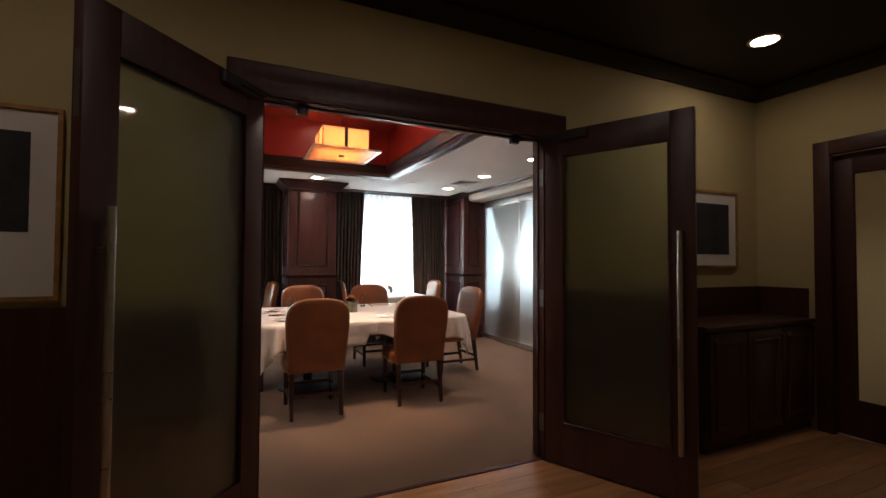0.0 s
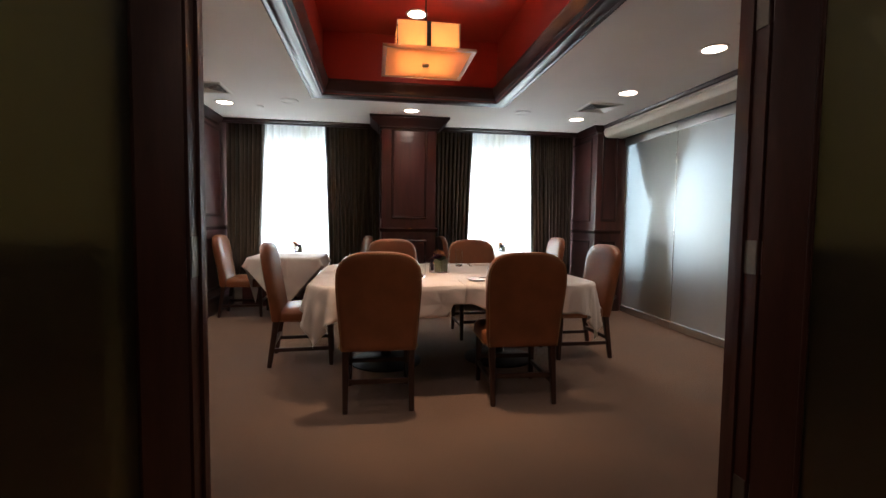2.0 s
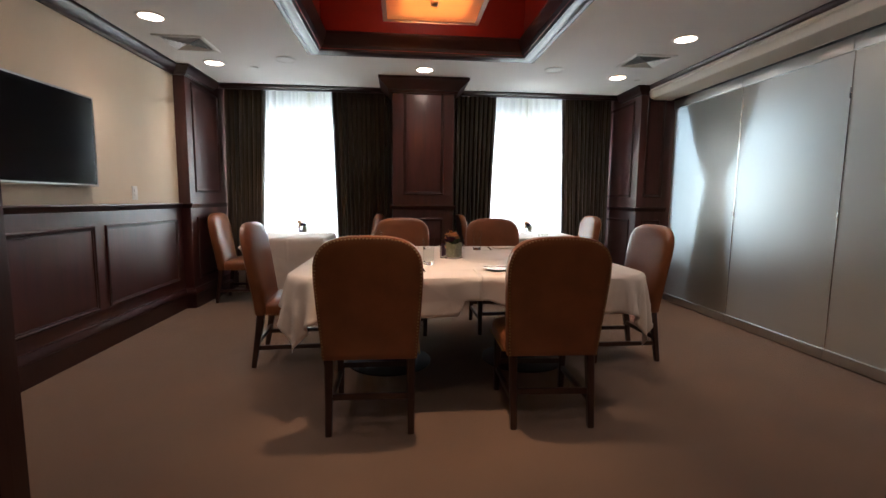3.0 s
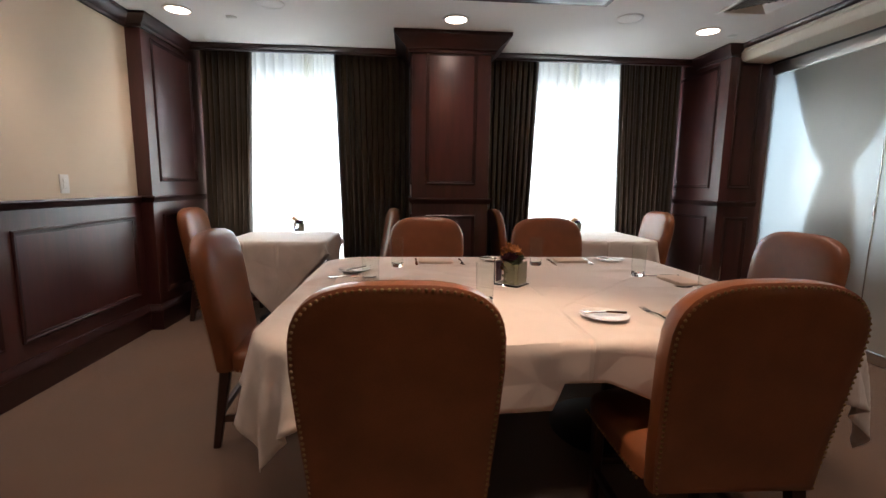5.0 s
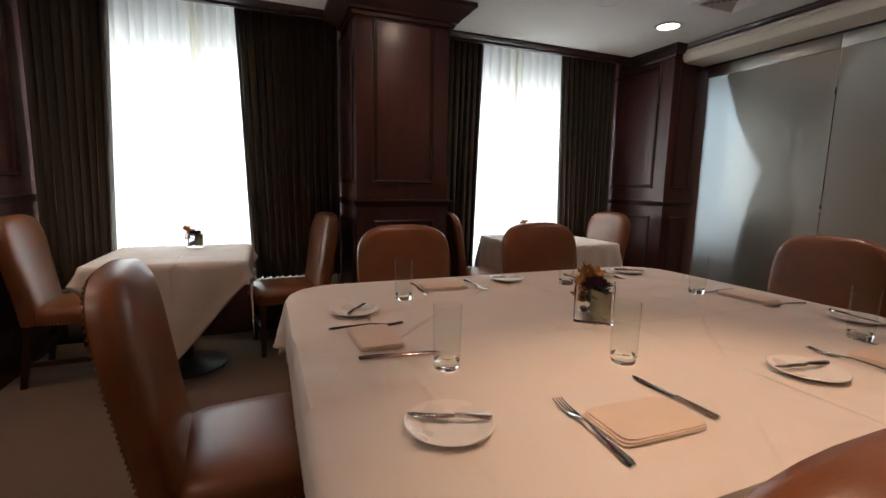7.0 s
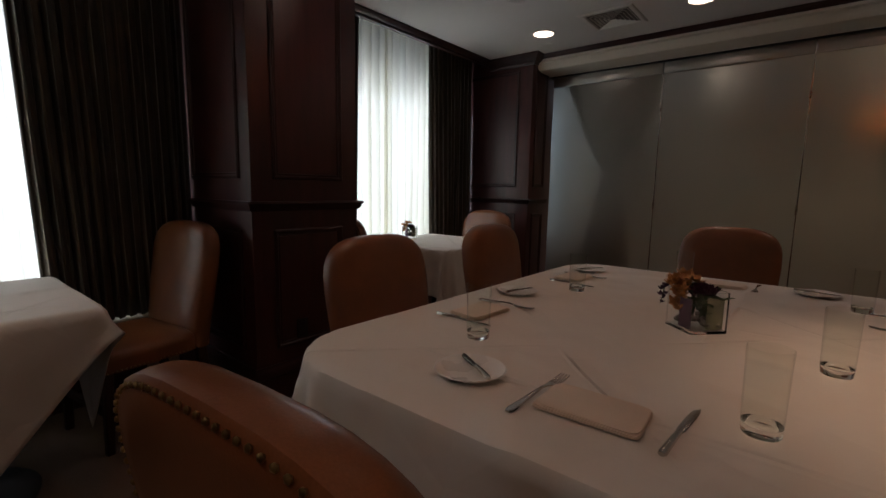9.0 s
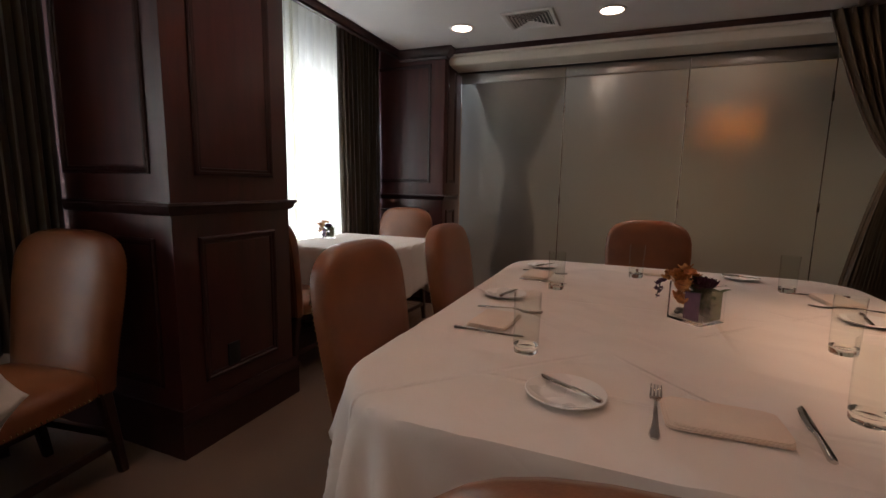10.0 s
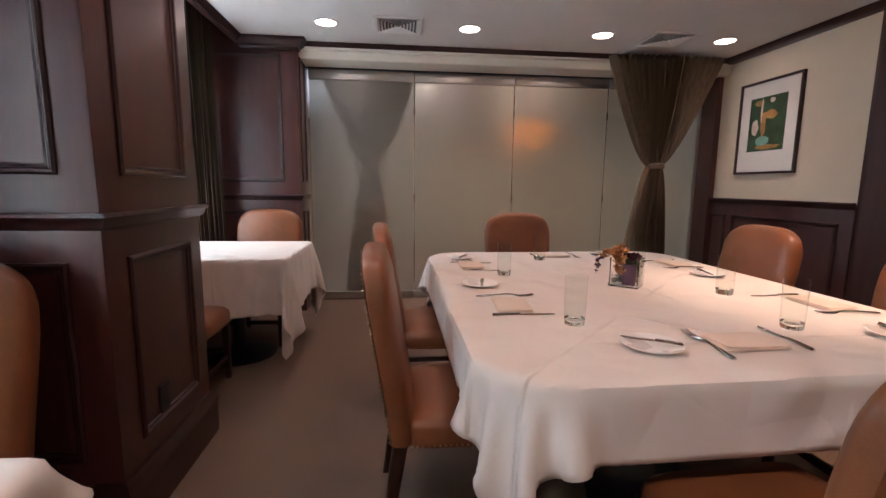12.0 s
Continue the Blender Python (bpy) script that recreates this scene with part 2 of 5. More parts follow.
DULL_STEEL = surface("dull_steel", (0.2, 0.19, 0.17), 0.5, metal=1, big=3, fine=90, vary=0.15, bump=0.05)
RETURN_GRILLE = surface("grey_return_grille", (0.3, 0.29, 0.28), 0.7, big=4, fine=120, vary=0.08, bump=0.1)
ALU = surface("aluminium_rail", (0.62, 0.62, 0.6), 0.34, metal=1, big=2, fine=150, vary=0.05, bump=0.04, stretch=(12, 1, 12))
SILVER = surface("cutlery_steel", (0.62, 0.6, 0.57), 0.16, metal=1, big=20, fine=200, vary=0.05, bump=0.02)
CHINA = surface("white_china", (0.84, 0.82, 0.79), 0.28, big=8, fine=60, vary=0.02, bump=0, coat=0.1)
BLACK = surface("black_metal", (0.018, 0.018, 0.02), 0.42, big=6, fine=120, vary=0.2, bump=0.08)
SCREEN = surface("television_screen", (0.006, 0.006, 0.007), 0.12, big=3, fine=40, vary=0.1, bump=0, rough_vary=0.03)
WHITE_PLASTIC = surface("white_plastic", (0.75, 0.74, 0.7), 0.4, big=6, fine=80, vary=0.03, bump=0.02)
VENT_METAL = surface("painted_vent_metal", (0.72, 0.7, 0.66), 0.5, big=6, fine=80, vary=0.05, bump=0.02)
VENT_SHADE = surface("vent_duct_shade", (0.12, 0.115, 0.11), 0.7, big=6, fine=80, vary=0.1, bump=0.02)
MAT_BOARD = surface("white_mat_board", (0.74, 0.72, 0.68), 0.8, big=4, fine=200, vary=0.03, bump=0.04)
FROSTED = etched_glass("frosted_glass", (0.6, 0.66, 0.6), 0.33, 0.05)
DOOR_FROST = clear_glass("frosted_door_glass", (0.7, 0.77, 0.6), 0.4, 1.35)
DOOR_FROST.node_tree.nodes["Principled BSDF"].inputs["Coat Weight"].default_value = 1.0
GLASS = clear_glass("vase_glass", (1, 1, 1), 0.0, 1.24)
THICK_GLASS = clear_glass("thick_glass", (0.93, 0.97, 0.94), 0.0, 1.45)
THIN_GLASS = thin_glass("tumbler_glass", (0.975, 0.985, 0.975))
PANE = clear_glass("window_pane", (0.98, 1, 0.99), 0.0, 1.45)
LENS = glow("downlight_lens", LAMP, LAMP_POWER)
HALL_LENS = glow("hall_downlight_lens", LAMP, HALL_POWER)
AMBER = amber_glass("amber_shade_glass", (1.0, 0.62, 0.26), 0.3)
AMBER_PLATE = amber_glass("amber_plate_glass", (1.0, 0.62, 0.26), 0.12)
BULB = glow("pendant_bulb", (1.0, 0.72, 0.42), 55)
PURPLE_LEAF = surface("purple_leaf", (0.09, 0.035, 0.07), 0.45, big=20, fine=90, vary=0.3, bump=0.1, second=(0.13, 0.06, 0.11))
GREY_LEAF = surface("grey_green_leaf", (0.2, 0.2, 0.12), 0.5, big=20, fine=90, vary=0.3, bump=0.1)
LEAF = surface("green_leaf", (0.07, 0.1, 0.035), 0.5, big=20, fine=90, vary=0.3, bump=0.1)
ORANGE_PETAL = surface("orange_petal", (0.55, 0.2, 0.05), 0.6, big=30, fine=120, vary=0.3, bump=0.1, second=(0.6, 0.3, 0.1))
PURPLE_PETAL = surface("purple_petal", (0.07, 0.012, 0.035), 0.6, big=30, fine=120, vary=0.3, bump=0.1)
PEBBLE = surface("river_pebble", (0.22, 0.2, 0.17), 0.5, big=20, fine=90, vary=0.3, bump=0.1)
GREEN_INK = surface("print_dark_green", (0.03, 0.07, 0.03), 0.7, big=9, fine=60, vary=0.35, bump=0.05)
OCHRE_INK = surface("print_ochre", (0.35, 0.19, 0.05), 0.7, big=14, fine=60, vary=0.25, bump=0.05)
PINK_INK = surface("print_pale_pink", (0.6, 0.48, 0.42), 0.7, big=14, fine=60, vary=0.15, bump=0.05)
TEAL_INK = surface("print_teal", (0.16, 0.33, 0.27), 0.7, big=14, fine=60, vary=0.2, bump=0.05)
DARK_INK = surface("print_dark_grey", (0.03, 0.03, 0.035), 0.7, big=6, fine=60, vary=0.4, bump=0.05)
STONE = surface("outside_limestone", (0.45, 0.43, 0.38), 0.85, big=1, fine=30, vary=0.15, bump=0.3)


# ---- mesh helpers ----
def link(name, bm, material, parent=None, label="", smooth=False):
    bmesh.ops.recalc_face_normals(bm, faces=bm.faces)
    me = bpy.data.meshes.new(name)
    bm.to_mesh(me)
    bm.free()
    me.materials.append(material)
    if smooth:
        me.polygons.foreach_set("use_smooth", [True] * len(me.polygons))
        me.set_sharp_from_angle(angle=radians(40))
    ob = new(name, me)
    if parent is not None:
        ob.parent = parent
    if label:
        ob["label"] = label
    return ob


def part(name, bm, material, parent, label="", smooth=True):
    return link(name, bm, material, parent, label, smooth)


def thing(name, label, category, group="", kind="", m=None):
    ob = new(name)
    ob.empty_display_size = 0.1
    if m is not None:
        ob.matrix_world = m
    return tagged(ob, label, category, group, kind)


def box(bm, x0, y0, z0, x1, y1, z1, bevel=0.0, m=None):
    tmp = bmesh.new()
    bmesh.ops.create_cube(tmp, size=1, matrix=Matrix.Translation(((x0 + x1) / 2, (y0 + y1) / 2, (z0 + z1) / 2))
                          @ Matrix.Diagonal((abs(x1 - x0), abs(y1 - y0), abs(z1 - z0), 1)))
    if bevel:
        bmesh.ops.bevel(tmp, geom=tmp.edges[:], offset=bevel, segments=2, affect="EDGES", profile=0.6)
    if m is not None:
        tmp.transform(m)
    me = bpy.data.meshes.new("tmp")
    tmp.to_mesh(me), tmp.free()
    bm.from_mesh(me)
    bpy.data.meshes.remove(me)
    return bm


def boxes(*rows, bevel=0.0):
    bm = bmesh.new()
    for r in rows:
        box(bm, *r, bevel=bevel)
    return bm


def rings(bm, loops, closed_u=True, cap_start=False, cap_end=False):
    """Skins a list of equal loops of points."""
    vs = [[bm.verts.new(p) for p in loop] for loop in loops]
    n = len(vs[0])
    for a, b in zip(vs, vs[1:]):
        for i in range(n if closed_u else n - 1):
            j = (i + 1) % n
            bm.faces.new((a[i], a[j], b[j], b[i]))
    if cap_start:
        bm.faces.new(vs[0][::-1])
    if cap_end:
        bm.faces.new(vs[-1])
    return bm


def lathe(bm, profile, seg=24, m=None):
    """Revolves (radius, z) pairs round z."""
    m = m or Matrix()
    loops = []
    for r, z in profile:
        r = max(r, 0.0004)
        loops.append([m @ Vector((r * math.cos(2 * math.pi * i / seg), r * math.sin(2 * math.pi * i / seg), z)) for i in range(seg)])
    return rings(bm, loops, cap_start=True, cap_end=True)


def sweep(bm, path, profile, closed=False, side=1):
    """Carries a profile of (out, z) along a plan path, mitred; out goes to the right of the path when side is 1."""
    pts = [Vector((p[0], p[1])) for p in path]
    n = len(pts)
    loops = []
    for i, p in enumerate(pts):
        prev = pts[i - 1] if (i or closed) else None
        nxt = pts[(i + 1) % n] if (i < n - 1 or closed) else None
        dirs = [d.normalized() for d in ((p - prev) if prev is not None else None, (nxt - p) if nxt is not None else None) if d is not None]
        norms = [Vector((d.y, -d.x)) * side for d in dirs]
        if len(norms) == 2:
            s = norms[0] + norms[1]
            out = s / max(1 + norms[0].dot(norms[1]), 0.2)
        else:
            out = norms[0]
        loops.append([Vector((p.x + out.x * o, p.y + out.y * o, z)) for o, z in profile])
    if closed:
        loops.append(loops[0])
        rings(bm, loops)
        bmesh.ops.remove_doubles(bm, verts=bm.verts[:], dist=1e-5)
    else:
        rings(bm, loops, cap_start=True, cap_end=True)
    return bm


def panel_frame(origin, u, v, w, h, width=0.035, depth=0.014):
    """A mitred moulding frame round a field, with the field sunk a little behind it."""
    o, u, v = Vector(origin), Vector(u), Vector(v)
    n = u.cross(v).normalized()
    bm = bmesh.new()
    loops = []
    for inset, d in ((0, -0.002), (0, depth * 0.55), (width * 0.2, depth), (width * 0.45, depth * 0.92), (width * 0.6, depth * 0.5), (width * 0.9, depth * 0.4), (width, -0.002)):
        loops.append([o + u * inset + v * inset + n * d, o + u * (w - inset) + v * inset + n * d,
                      o + u * (w - inset) + v * (h - inset) + n * d, o + u * inset + v * (h - inset) + n * d])
    rings(bm, loops)
    return bm


def tube(bm, pts, r, seg=8):
    """A round bar through points."""
    pts = [Vector(p) for p in pts]
    loops = []
    for i, p in enumerate(pts):
        d = (pts[min(i + 1, len(pts) - 1)] - pts[max(i - 1, 0)]).normalized()
        a = d.orthogonal().normalized() if abs(d.z) > 0.9 else d.cross(Vector((0, 0, 1))).normalized()
        b = d.cross(a)
        rr = r[i] if isinstance(r, (list, tuple)) else r
        loops.append([p + (a * math.cos(2 * math.pi * k / seg) + b * math.sin(2 * math.pi * k / seg)) * rr for k in range(seg)])
    return rings(bm, loops, cap_start=True, cap_end=True)


def bar(bm, p, q, w0, d0, w1, d1):
    """A tapered square bar from p to q, upright or slanting, with eased corners."""
    def ring(c, w, d):
        e = min(w, d) * 0.16
        return [Vector((c[0] + sx, c[1] + sy, c[2])) for sx, sy in (
            (-w / 2 + e, -d / 2), (w / 2 - e, -d / 2), (w / 2, -d / 2 + e), (w / 2, d / 2 - e), (w / 2 - e, d / 2), (-w / 2 + e, d / 2), (-w / 2, d / 2 - e), (-w / 2, -d / 2 + e))]
    return rings(bm, [ring(p, w0, d0), ring(q, w1, d1)], cap_start=True, cap_end=True)


# ---- structure: dining room ----
CEIL = 2.505
WX, EX, SY, NY = -2.10, 3.40, 0.31, 5.62


def struct(name, bm, material, label="", category="", smooth=False):
    ob = link(name, bm, material, smooth=smooth)
    return tagged(ob, label, category, kind="structure")


struct("floor", boxes((WX - 0.2, 0.22, -0.12, 8.0, 5.9, 0.0)), CARPET, "plain brown cut-pile carpet, slightly trodden", "carpet")
wall_west = struct("wall_west", boxes((WX - 0.2, SY, 0, WX, NY + 0.2, 3.2)), CREAM, "cream wallcovering above dark mahogany wainscot", "wall")
wall_south = struct("wall_south", boxes((WX - 0.2, 0.2, 0, -0.49, SY, 3.2), (1.325, 0.2, 0, 3.67, SY, 3.2), (-0.49, 0.2, 2.18, 1.325, SY, 3.2)), CREAM,
                    "cream wall with a double doorway to the hall", "wall")
wall_north = struct("wall_north", boxes((WX, NY, 0, -1.72, NY + 0.2, 3.2), (-0.24, NY, 0, 1.1, NY + 0.2, 3.2), (2.66, NY, 0, 3.7, NY + 0.2, 3.2), (5.95, NY, 0, 8.0, NY + 0.2, 3.2),
                                        (-1.72, NY, 0, -0.24, NY + 0.2, 0.44), (1.1, NY, 0, 2.66, NY + 0.2, 0.44), (3.7, NY, 0, 5.95, NY + 0.2, 0.44),
                                        (-1.72, NY, 2.74, -0.24, NY + 0.2, 3.2), (1.1, NY, 2.74, 2.66, NY + 0.2, 3.2), (3.7, NY, 2.74, 5.95, NY + 0.2, 3.2)), CREAM,
                    "window wall behind heavy drapes", "wall")
TX0, TX1, TY0, TY1, TZ = -0.64, 1.475, 1.115, 3.82, 3.13
IX0, IX1, IY0, IY1 = TX0 + 0.14, TX1 - 0.14, TY0 + 0.14, TY1 - 0.14
struct("ceiling", boxes((WX, SY, CEIL, IX0, 5.1, 2.8), (IX1, SY, CEIL, EX + 0.3, 5.1, 2.8), (IX0, SY, CEIL, IX1, IY0, 2.8), (IX0, IY1, CEIL, IX1, 5.1, 2.8),
                        (WX, 5.1, 2.8, EX + 0.3, NY, 2.9)), WHITE_PAINT, "white painted ceiling round a recessed red tray", "ceiling")
struct("ceiling_tray", boxes((IX0 - 0.1, IY0 - 0.1, TZ, IX1 + 0.1, IY1 + 0.1, TZ + 0.1), (IX0 - 0.1, IY0, 2.8, IX0, IY1, TZ), (IX1, IY0, 2.8, IX1 + 0.1, IY1, TZ),
                             (IX0 - 0.1, IY0 - 0.1, 2.8, IX1 + 0.1, IY0, TZ), (IX0 - 0.1, IY1, 2.8, IX1 + 0.1, IY1 + 0.1, TZ),
                             (IX0, IY0, 2.5, IX0 + 0.006, IY1, 2.82), (IX1 - 0.006, IY0, 2.5, IX1, IY1, 2.82), (IX0 + 0.006, IY0, 2.5, IX1 - 0.006, IY0 + 0.006, 2.82), (IX0 + 0.006, IY1 - 0.006, 2.5, IX1 - 0.006, IY1, 2.82)), RED_PAINT,
       "recessed ceiling tray painted brick red", "ceiling tray")
bm = bmesh.new()
sweep(bm, [(IX0, IY0), (IX0, IY1), (IX1, IY1), (IX1, IY0)],
      [(-0.14, CEIL - 0.001), (-0.14, CEIL - 0.018), (-0.125, CEIL - 0.026), (-0.105, CEIL - 0.02), (-0.09, CEIL - 0.03), (-0.06, CEIL - 0.034), (-0.03, CEIL - 0.02), (-0.015, CEIL - 0.02), (0.03, CEIL + 0.02),
       (0.034, CEIL + 0.05), (0.06, CEIL + 0.09), (0.062, CEIL + 0.12), (0.045, CEIL + 0.135), (0.007, CEIL + 0.135), (0.007, CEIL - 0.001)], closed=True)
struct("trim_tray", bm, MAHOGANY_LONG, "dark mahogany crown moulding round the ceiling tray", "moulding", True)

# crown round the room
CROWN = [(0.0, CEIL - 0.001), (0.09, CEIL - 0.001), (0.09, CEIL - 0.018), (0.07, CEIL - 0.03), (0.055, CEIL - 0.055), (0.025, CEIL - 0.075), (0.02, CEIL - 0.095), (0.0, CEIL - 0.095)]
PXW, PXE, PY, PYW = -1.985, 2.995, 4.60, 4.40
bm = bmesh.new()
sweep(bm, [(WX, SY), (WX, PYW), (PXW, PYW), (PXW, 5.088)], CROWN)
sweep(bm, [(PXE, 5.088), (PXE, PY), (3.06, PY)], CROWN)
sweep(bm, [(PXW + 0.002, 5.09), (PXE - 0.002, 5.09)], [(0, CEIL - 0.001), (0.045, CEIL - 0.001), (0.045, CEIL - 0.012), (0.03, CEIL - 0.024), (0.012, CEIL - 0.036), (0, CEIL - 0.036)])
struct("trim_crown", bm, MAHOGANY_LONG, "dark mahogany crown moulding at the ceiling", "moulding", True)
bm = bmesh.new()
sweep(bm, [(3.13, PY), (3.13, SY), (WX, SY)], [(0, CEIL - 0.001), (0.1, CEIL - 0.001), (0.1, CEIL - 0.012), (0.085, CEIL - 0.03), (0.06, CEIL - 0.048), (0, CEIL - 0.048)])
struct("trim_crown_east", bm, MAHOGANY_LONG, "narrow dark mahogany crown moulding along the soffit", "moulding", True)
struct("trim_valance", boxes((PXW, 5.09, 2.452, 0.1, 5.13, 2.8), (0.82, 5.09, 2.452, PXE, 5.13, 2.8)), MAHOGANY_LONG, "dark mahogany valance board above the windows", "valance")

# soffit above the glass partition
bm = bmesh.new()
sweep(bm, [(3.36, PY - 0.002), (3.36, SY)], [(0, CEIL - 0.002), (0.3, CEIL - 0.002), (0.3, CEIL - 0.06), (0.275, CEIL - 0.068), (0.275, CEIL - 0.1), (0.255, CEIL - 0.135), (0.22, CEIL - 0.145), (0.0, CEIL - 0.145)])
struct("trim_soffit", bm, SOFFIT_PAINT, "cream stepped soffit above the glass partition", "soffit", True)
struct("trim_track", boxes((3.36, SY, 2.352, 3.46, PY - 0.002, CEIL)), BLACK, "black sliding track above the glass partition", "track")


def wall_panels(parent, face, spans, z0, z1, axis, sign, label=""):
    """Moulding frames on a wall: spans along the wall, between two heights."""
    for a, b in spans:
        if axis == "x":
            o, u = ((face, b, z0), (0, -1, 0)) if sign < 0 else ((face, a, z0), (0, 1, 0))
        else:
            o, u = ((a, face, z0), (1, 0, 0)) if sign < 0 else ((b, face, z0), (-1, 0, 0))
        part("panel", panel_frame(o, u, (0, 0, 1), b - a, z1 - z0), MAHOGANY_LONG, parent)


RAIL = [(0, 1.118), (0.03, 1.118), (0.034, 1.106), (0.024, 1.096), (0.02, 1.078), (0.008, 1.066), (0, 1.066)]
BASE = [(0, 0.0), (0.024, 0.0), (0.024, 0.15), (0.03, 0.155), (0.03, 0.175), (0.016, 0.195), (0.012, 0.215), (0, 0.215)]


def rail_run(parent, path, name, profile):
    bm = bmesh.new()
    sweep(bm, path, profile)
    return part(name, bm, MAHOGANY_LONG, parent)


part("wainscot", boxes((WX, SY, 0, WX + 0.018, PYW, 1.1)), MAHOGANY, wall_west, "dark mahogany wainscot boarding")
wall_panels(wall_west, WX + 0.018, [(0.62, 1.72), (1.84, 3.05), (3.17, 4.30)], 0.31, 0.955, "x", 1)
rail_run(wall_west, [(WX + 0.018, SY), (WX + 0.018, PYW)], "chair_rail", RAIL)
rail_run(wall_west, [(WX + 0.018, SY), (WX + 0.018, PYW)], "baseboard", BASE)
part("wainscot", boxes((1.63, SY, 0, EX - 0.2, SY + 0.018, 1.1), (WX + 0.05, SY, 0, -0.8, SY + 0.018, 1.1)), MAHOGANY, wall_south, "dark mahogany wainscot boarding")
wall_panels(wall_south, SY + 0.018, [(1.74, 2.85), (2.94, 3.17), (-1.95, -0.9)], 0.31, 0.955, "y", 1)
rail_run(wall_south, [(3.2, SY + 0.018), (1.63, SY + 0.018)], "chair_rail", RAIL)
rail_run(wall_south, [(3.2, SY + 0.018), (1.63, SY + 0.018)], "baseboard", BASE)
rail_run(wall_south, [(-0.8, SY + 0.018), (WX + 0.05, SY + 0.018)], "chair_rail", RAIL)
rail_run(wall_south, [(-0.8, SY + 0.018), (WX + 0.05, SY + 0.018)], "baseboard", BASE)


def clad_block(name, label, x0, y0, x1, y1, top, path, panels, cap_path=None):
    """A panelled mahogany pier: core, plinth, chair rail, moulding frames and a crown where it has one of its own."""
    ob = thing(name, label, "pier", kind="structure")
    part("shaft", boxes((x0, y0, 0, x1, y1, top), bevel=0.004), MAHOGANY, ob)
    rail_run(ob, path, "chair_rail", RAIL)
    rail_run(ob, path, "plinth", BASE)
    for face, axis, sign, a, b in panels:
        for z0, z1 in ((0.3, 0.965), (1.235, 2.375)):
            wall_panels(ob, face, [(a, b)], z0, z1, axis, sign)
    if cap_path:
        bm = bmesh.new()
        sweep(bm, cap_path, [(0, CEIL - 0.001), (0.15, CEIL - 0.001), (0.15, CEIL - 0.03), (0.125, CEIL - 0.045), (0.11, CEIL - 0.065), (0.06, CEIL - 0.1), (0.05, CEIL - 0.12), (0.03, CEIL - 0.128), (0.026, CEIL - 0.15), (0, CEIL - 0.15)])
        part("crown", bm, MAHOGANY_LONG, ob)
    return ob


column = clad_block("pier_centre", "tall mahogany panelled pier between the two windows", 0.115, 4.615, 0.805, NY, CEIL,
                    [(0.115, NY), (0.115, 4.615), (0.805, 4.615), (0.805, NY)][::1], [(4.615, "y", -1, 0.235, 0.69), (0.115, "x", -1, 4.72, 5.3), (0.805, "x", 1, 4.72, 5.3)],
                    [(0.115, 5.085), (0.115, 4.615), (0.805, 4.615), (0.805, 5.085)])
pier_w = clad_block("pier_west", "mahogany panelled corner pier beside the window", WX, PYW, PXW, NY, 2.8, [(WX, PYW), (PXW, PYW), (PXW, NY)], [(PXW, "x", 1, 4.53, 5.2)])
pier_e = clad_block("pier_east", "mahogany panelled corner pier beside the glass partition", PXE, PY, 3.46, NY, 2.8, [(PXE, NY), (PXE, PY), (3.36, PY)][::1],
                    [(PXE, "x", -1, 4.74, 5.40), (PY, "y", -1, 3.07, 3.30)])


# ---- windows, sills, curtains ----
def window(name, x0, x1):
    w = thing(name, "tall white-framed window bright with daylight", "window", kind="structure")
    z0, z1 = 0.44, 2.74
    part("window_frame", boxes((x0, NY + 0.06, z0, x0 + 0.06, NY + 0.13, z1), (x1 - 0.06, NY + 0.06, z0, x1, NY + 0.13, z1), (x0 + 0.06, NY + 0.06, z0, x1 - 0.06, NY + 0.13, z0 + 0.06),
                               (x0 + 0.06, NY + 0.06, z1 - 0.06, x1 - 0.06, NY + 0.13, z1)), WHITE_PLASTIC, w, smooth=False)
    mid = (x0 + x1) / 2
    part("mullion", boxes((mid - 0.025, NY + 0.07, z0 + 0.06, mid + 0.025, NY + 0.12, z1 - 0.06)), WHITE_PLASTIC, w, smooth=False)
    for a, b in ((x0 + 0.06, mid - 0.025), (mid + 0.025, x1 - 0.06)):
        p = part("pane", boxes((a, NY + 0.09, z0 + 0.06, b, NY + 0.096, z1 - 0.06)), PANE, w, smooth=False)
        p.visible_shadow = False
    part("window_sill", boxes((x0 - 0.05, NY - 0.32, 0.40, x1 + 0.05, NY + 0.06, 0.44), bevel=0.006), WHITE_PLASTIC, w)
    part("heater_cover", boxes((x0 - 0.05, NY - 0.3, 0.0, x1 + 0.05, NY, 0.4)), MAHOGANY, w, "dark panelled heater cover")
    return w


window("window_1", -1.72, -0.24)
window("window_2", 1.1, 2.66)


def pleats(bm, x_of, z0, z1, y, waves, depth, seed, rows=14, per=8, flare=0.0):
    """A hanging curtain. x_of(s, f): the place across, for s along the width and f down the height."""
    rnd = random.Random(seed)
    n = waves * per
    ph = [rnd.uniform(-0.7, 0.7) for _ in range(waves + 1)]
    am = [rnd.uniform(0.6, 1.25) for _ in range(waves + 1)]
    loops = []
    for r in range(rows + 1):
        f = r / rows
        loop = []
        for i in range(n + 1):
            s = i / n
            k = min(int(s * waves), waves)
            a = 2 * math.pi * s * waves + ph[k] * f
            d = depth * am[k] * (0.75 + 0.35 * f) * math.sin(a)
            loop.append(Vector((x_of(s, f) + 0.25 * depth * math.cos(2 * a), y + d + 0.01 * math.sin(9 * s + 3 * f) * f, z1 + (z0 - z1) * f)))
        loops.append(loop)
    return rings(bm, loops, closed_u=False)


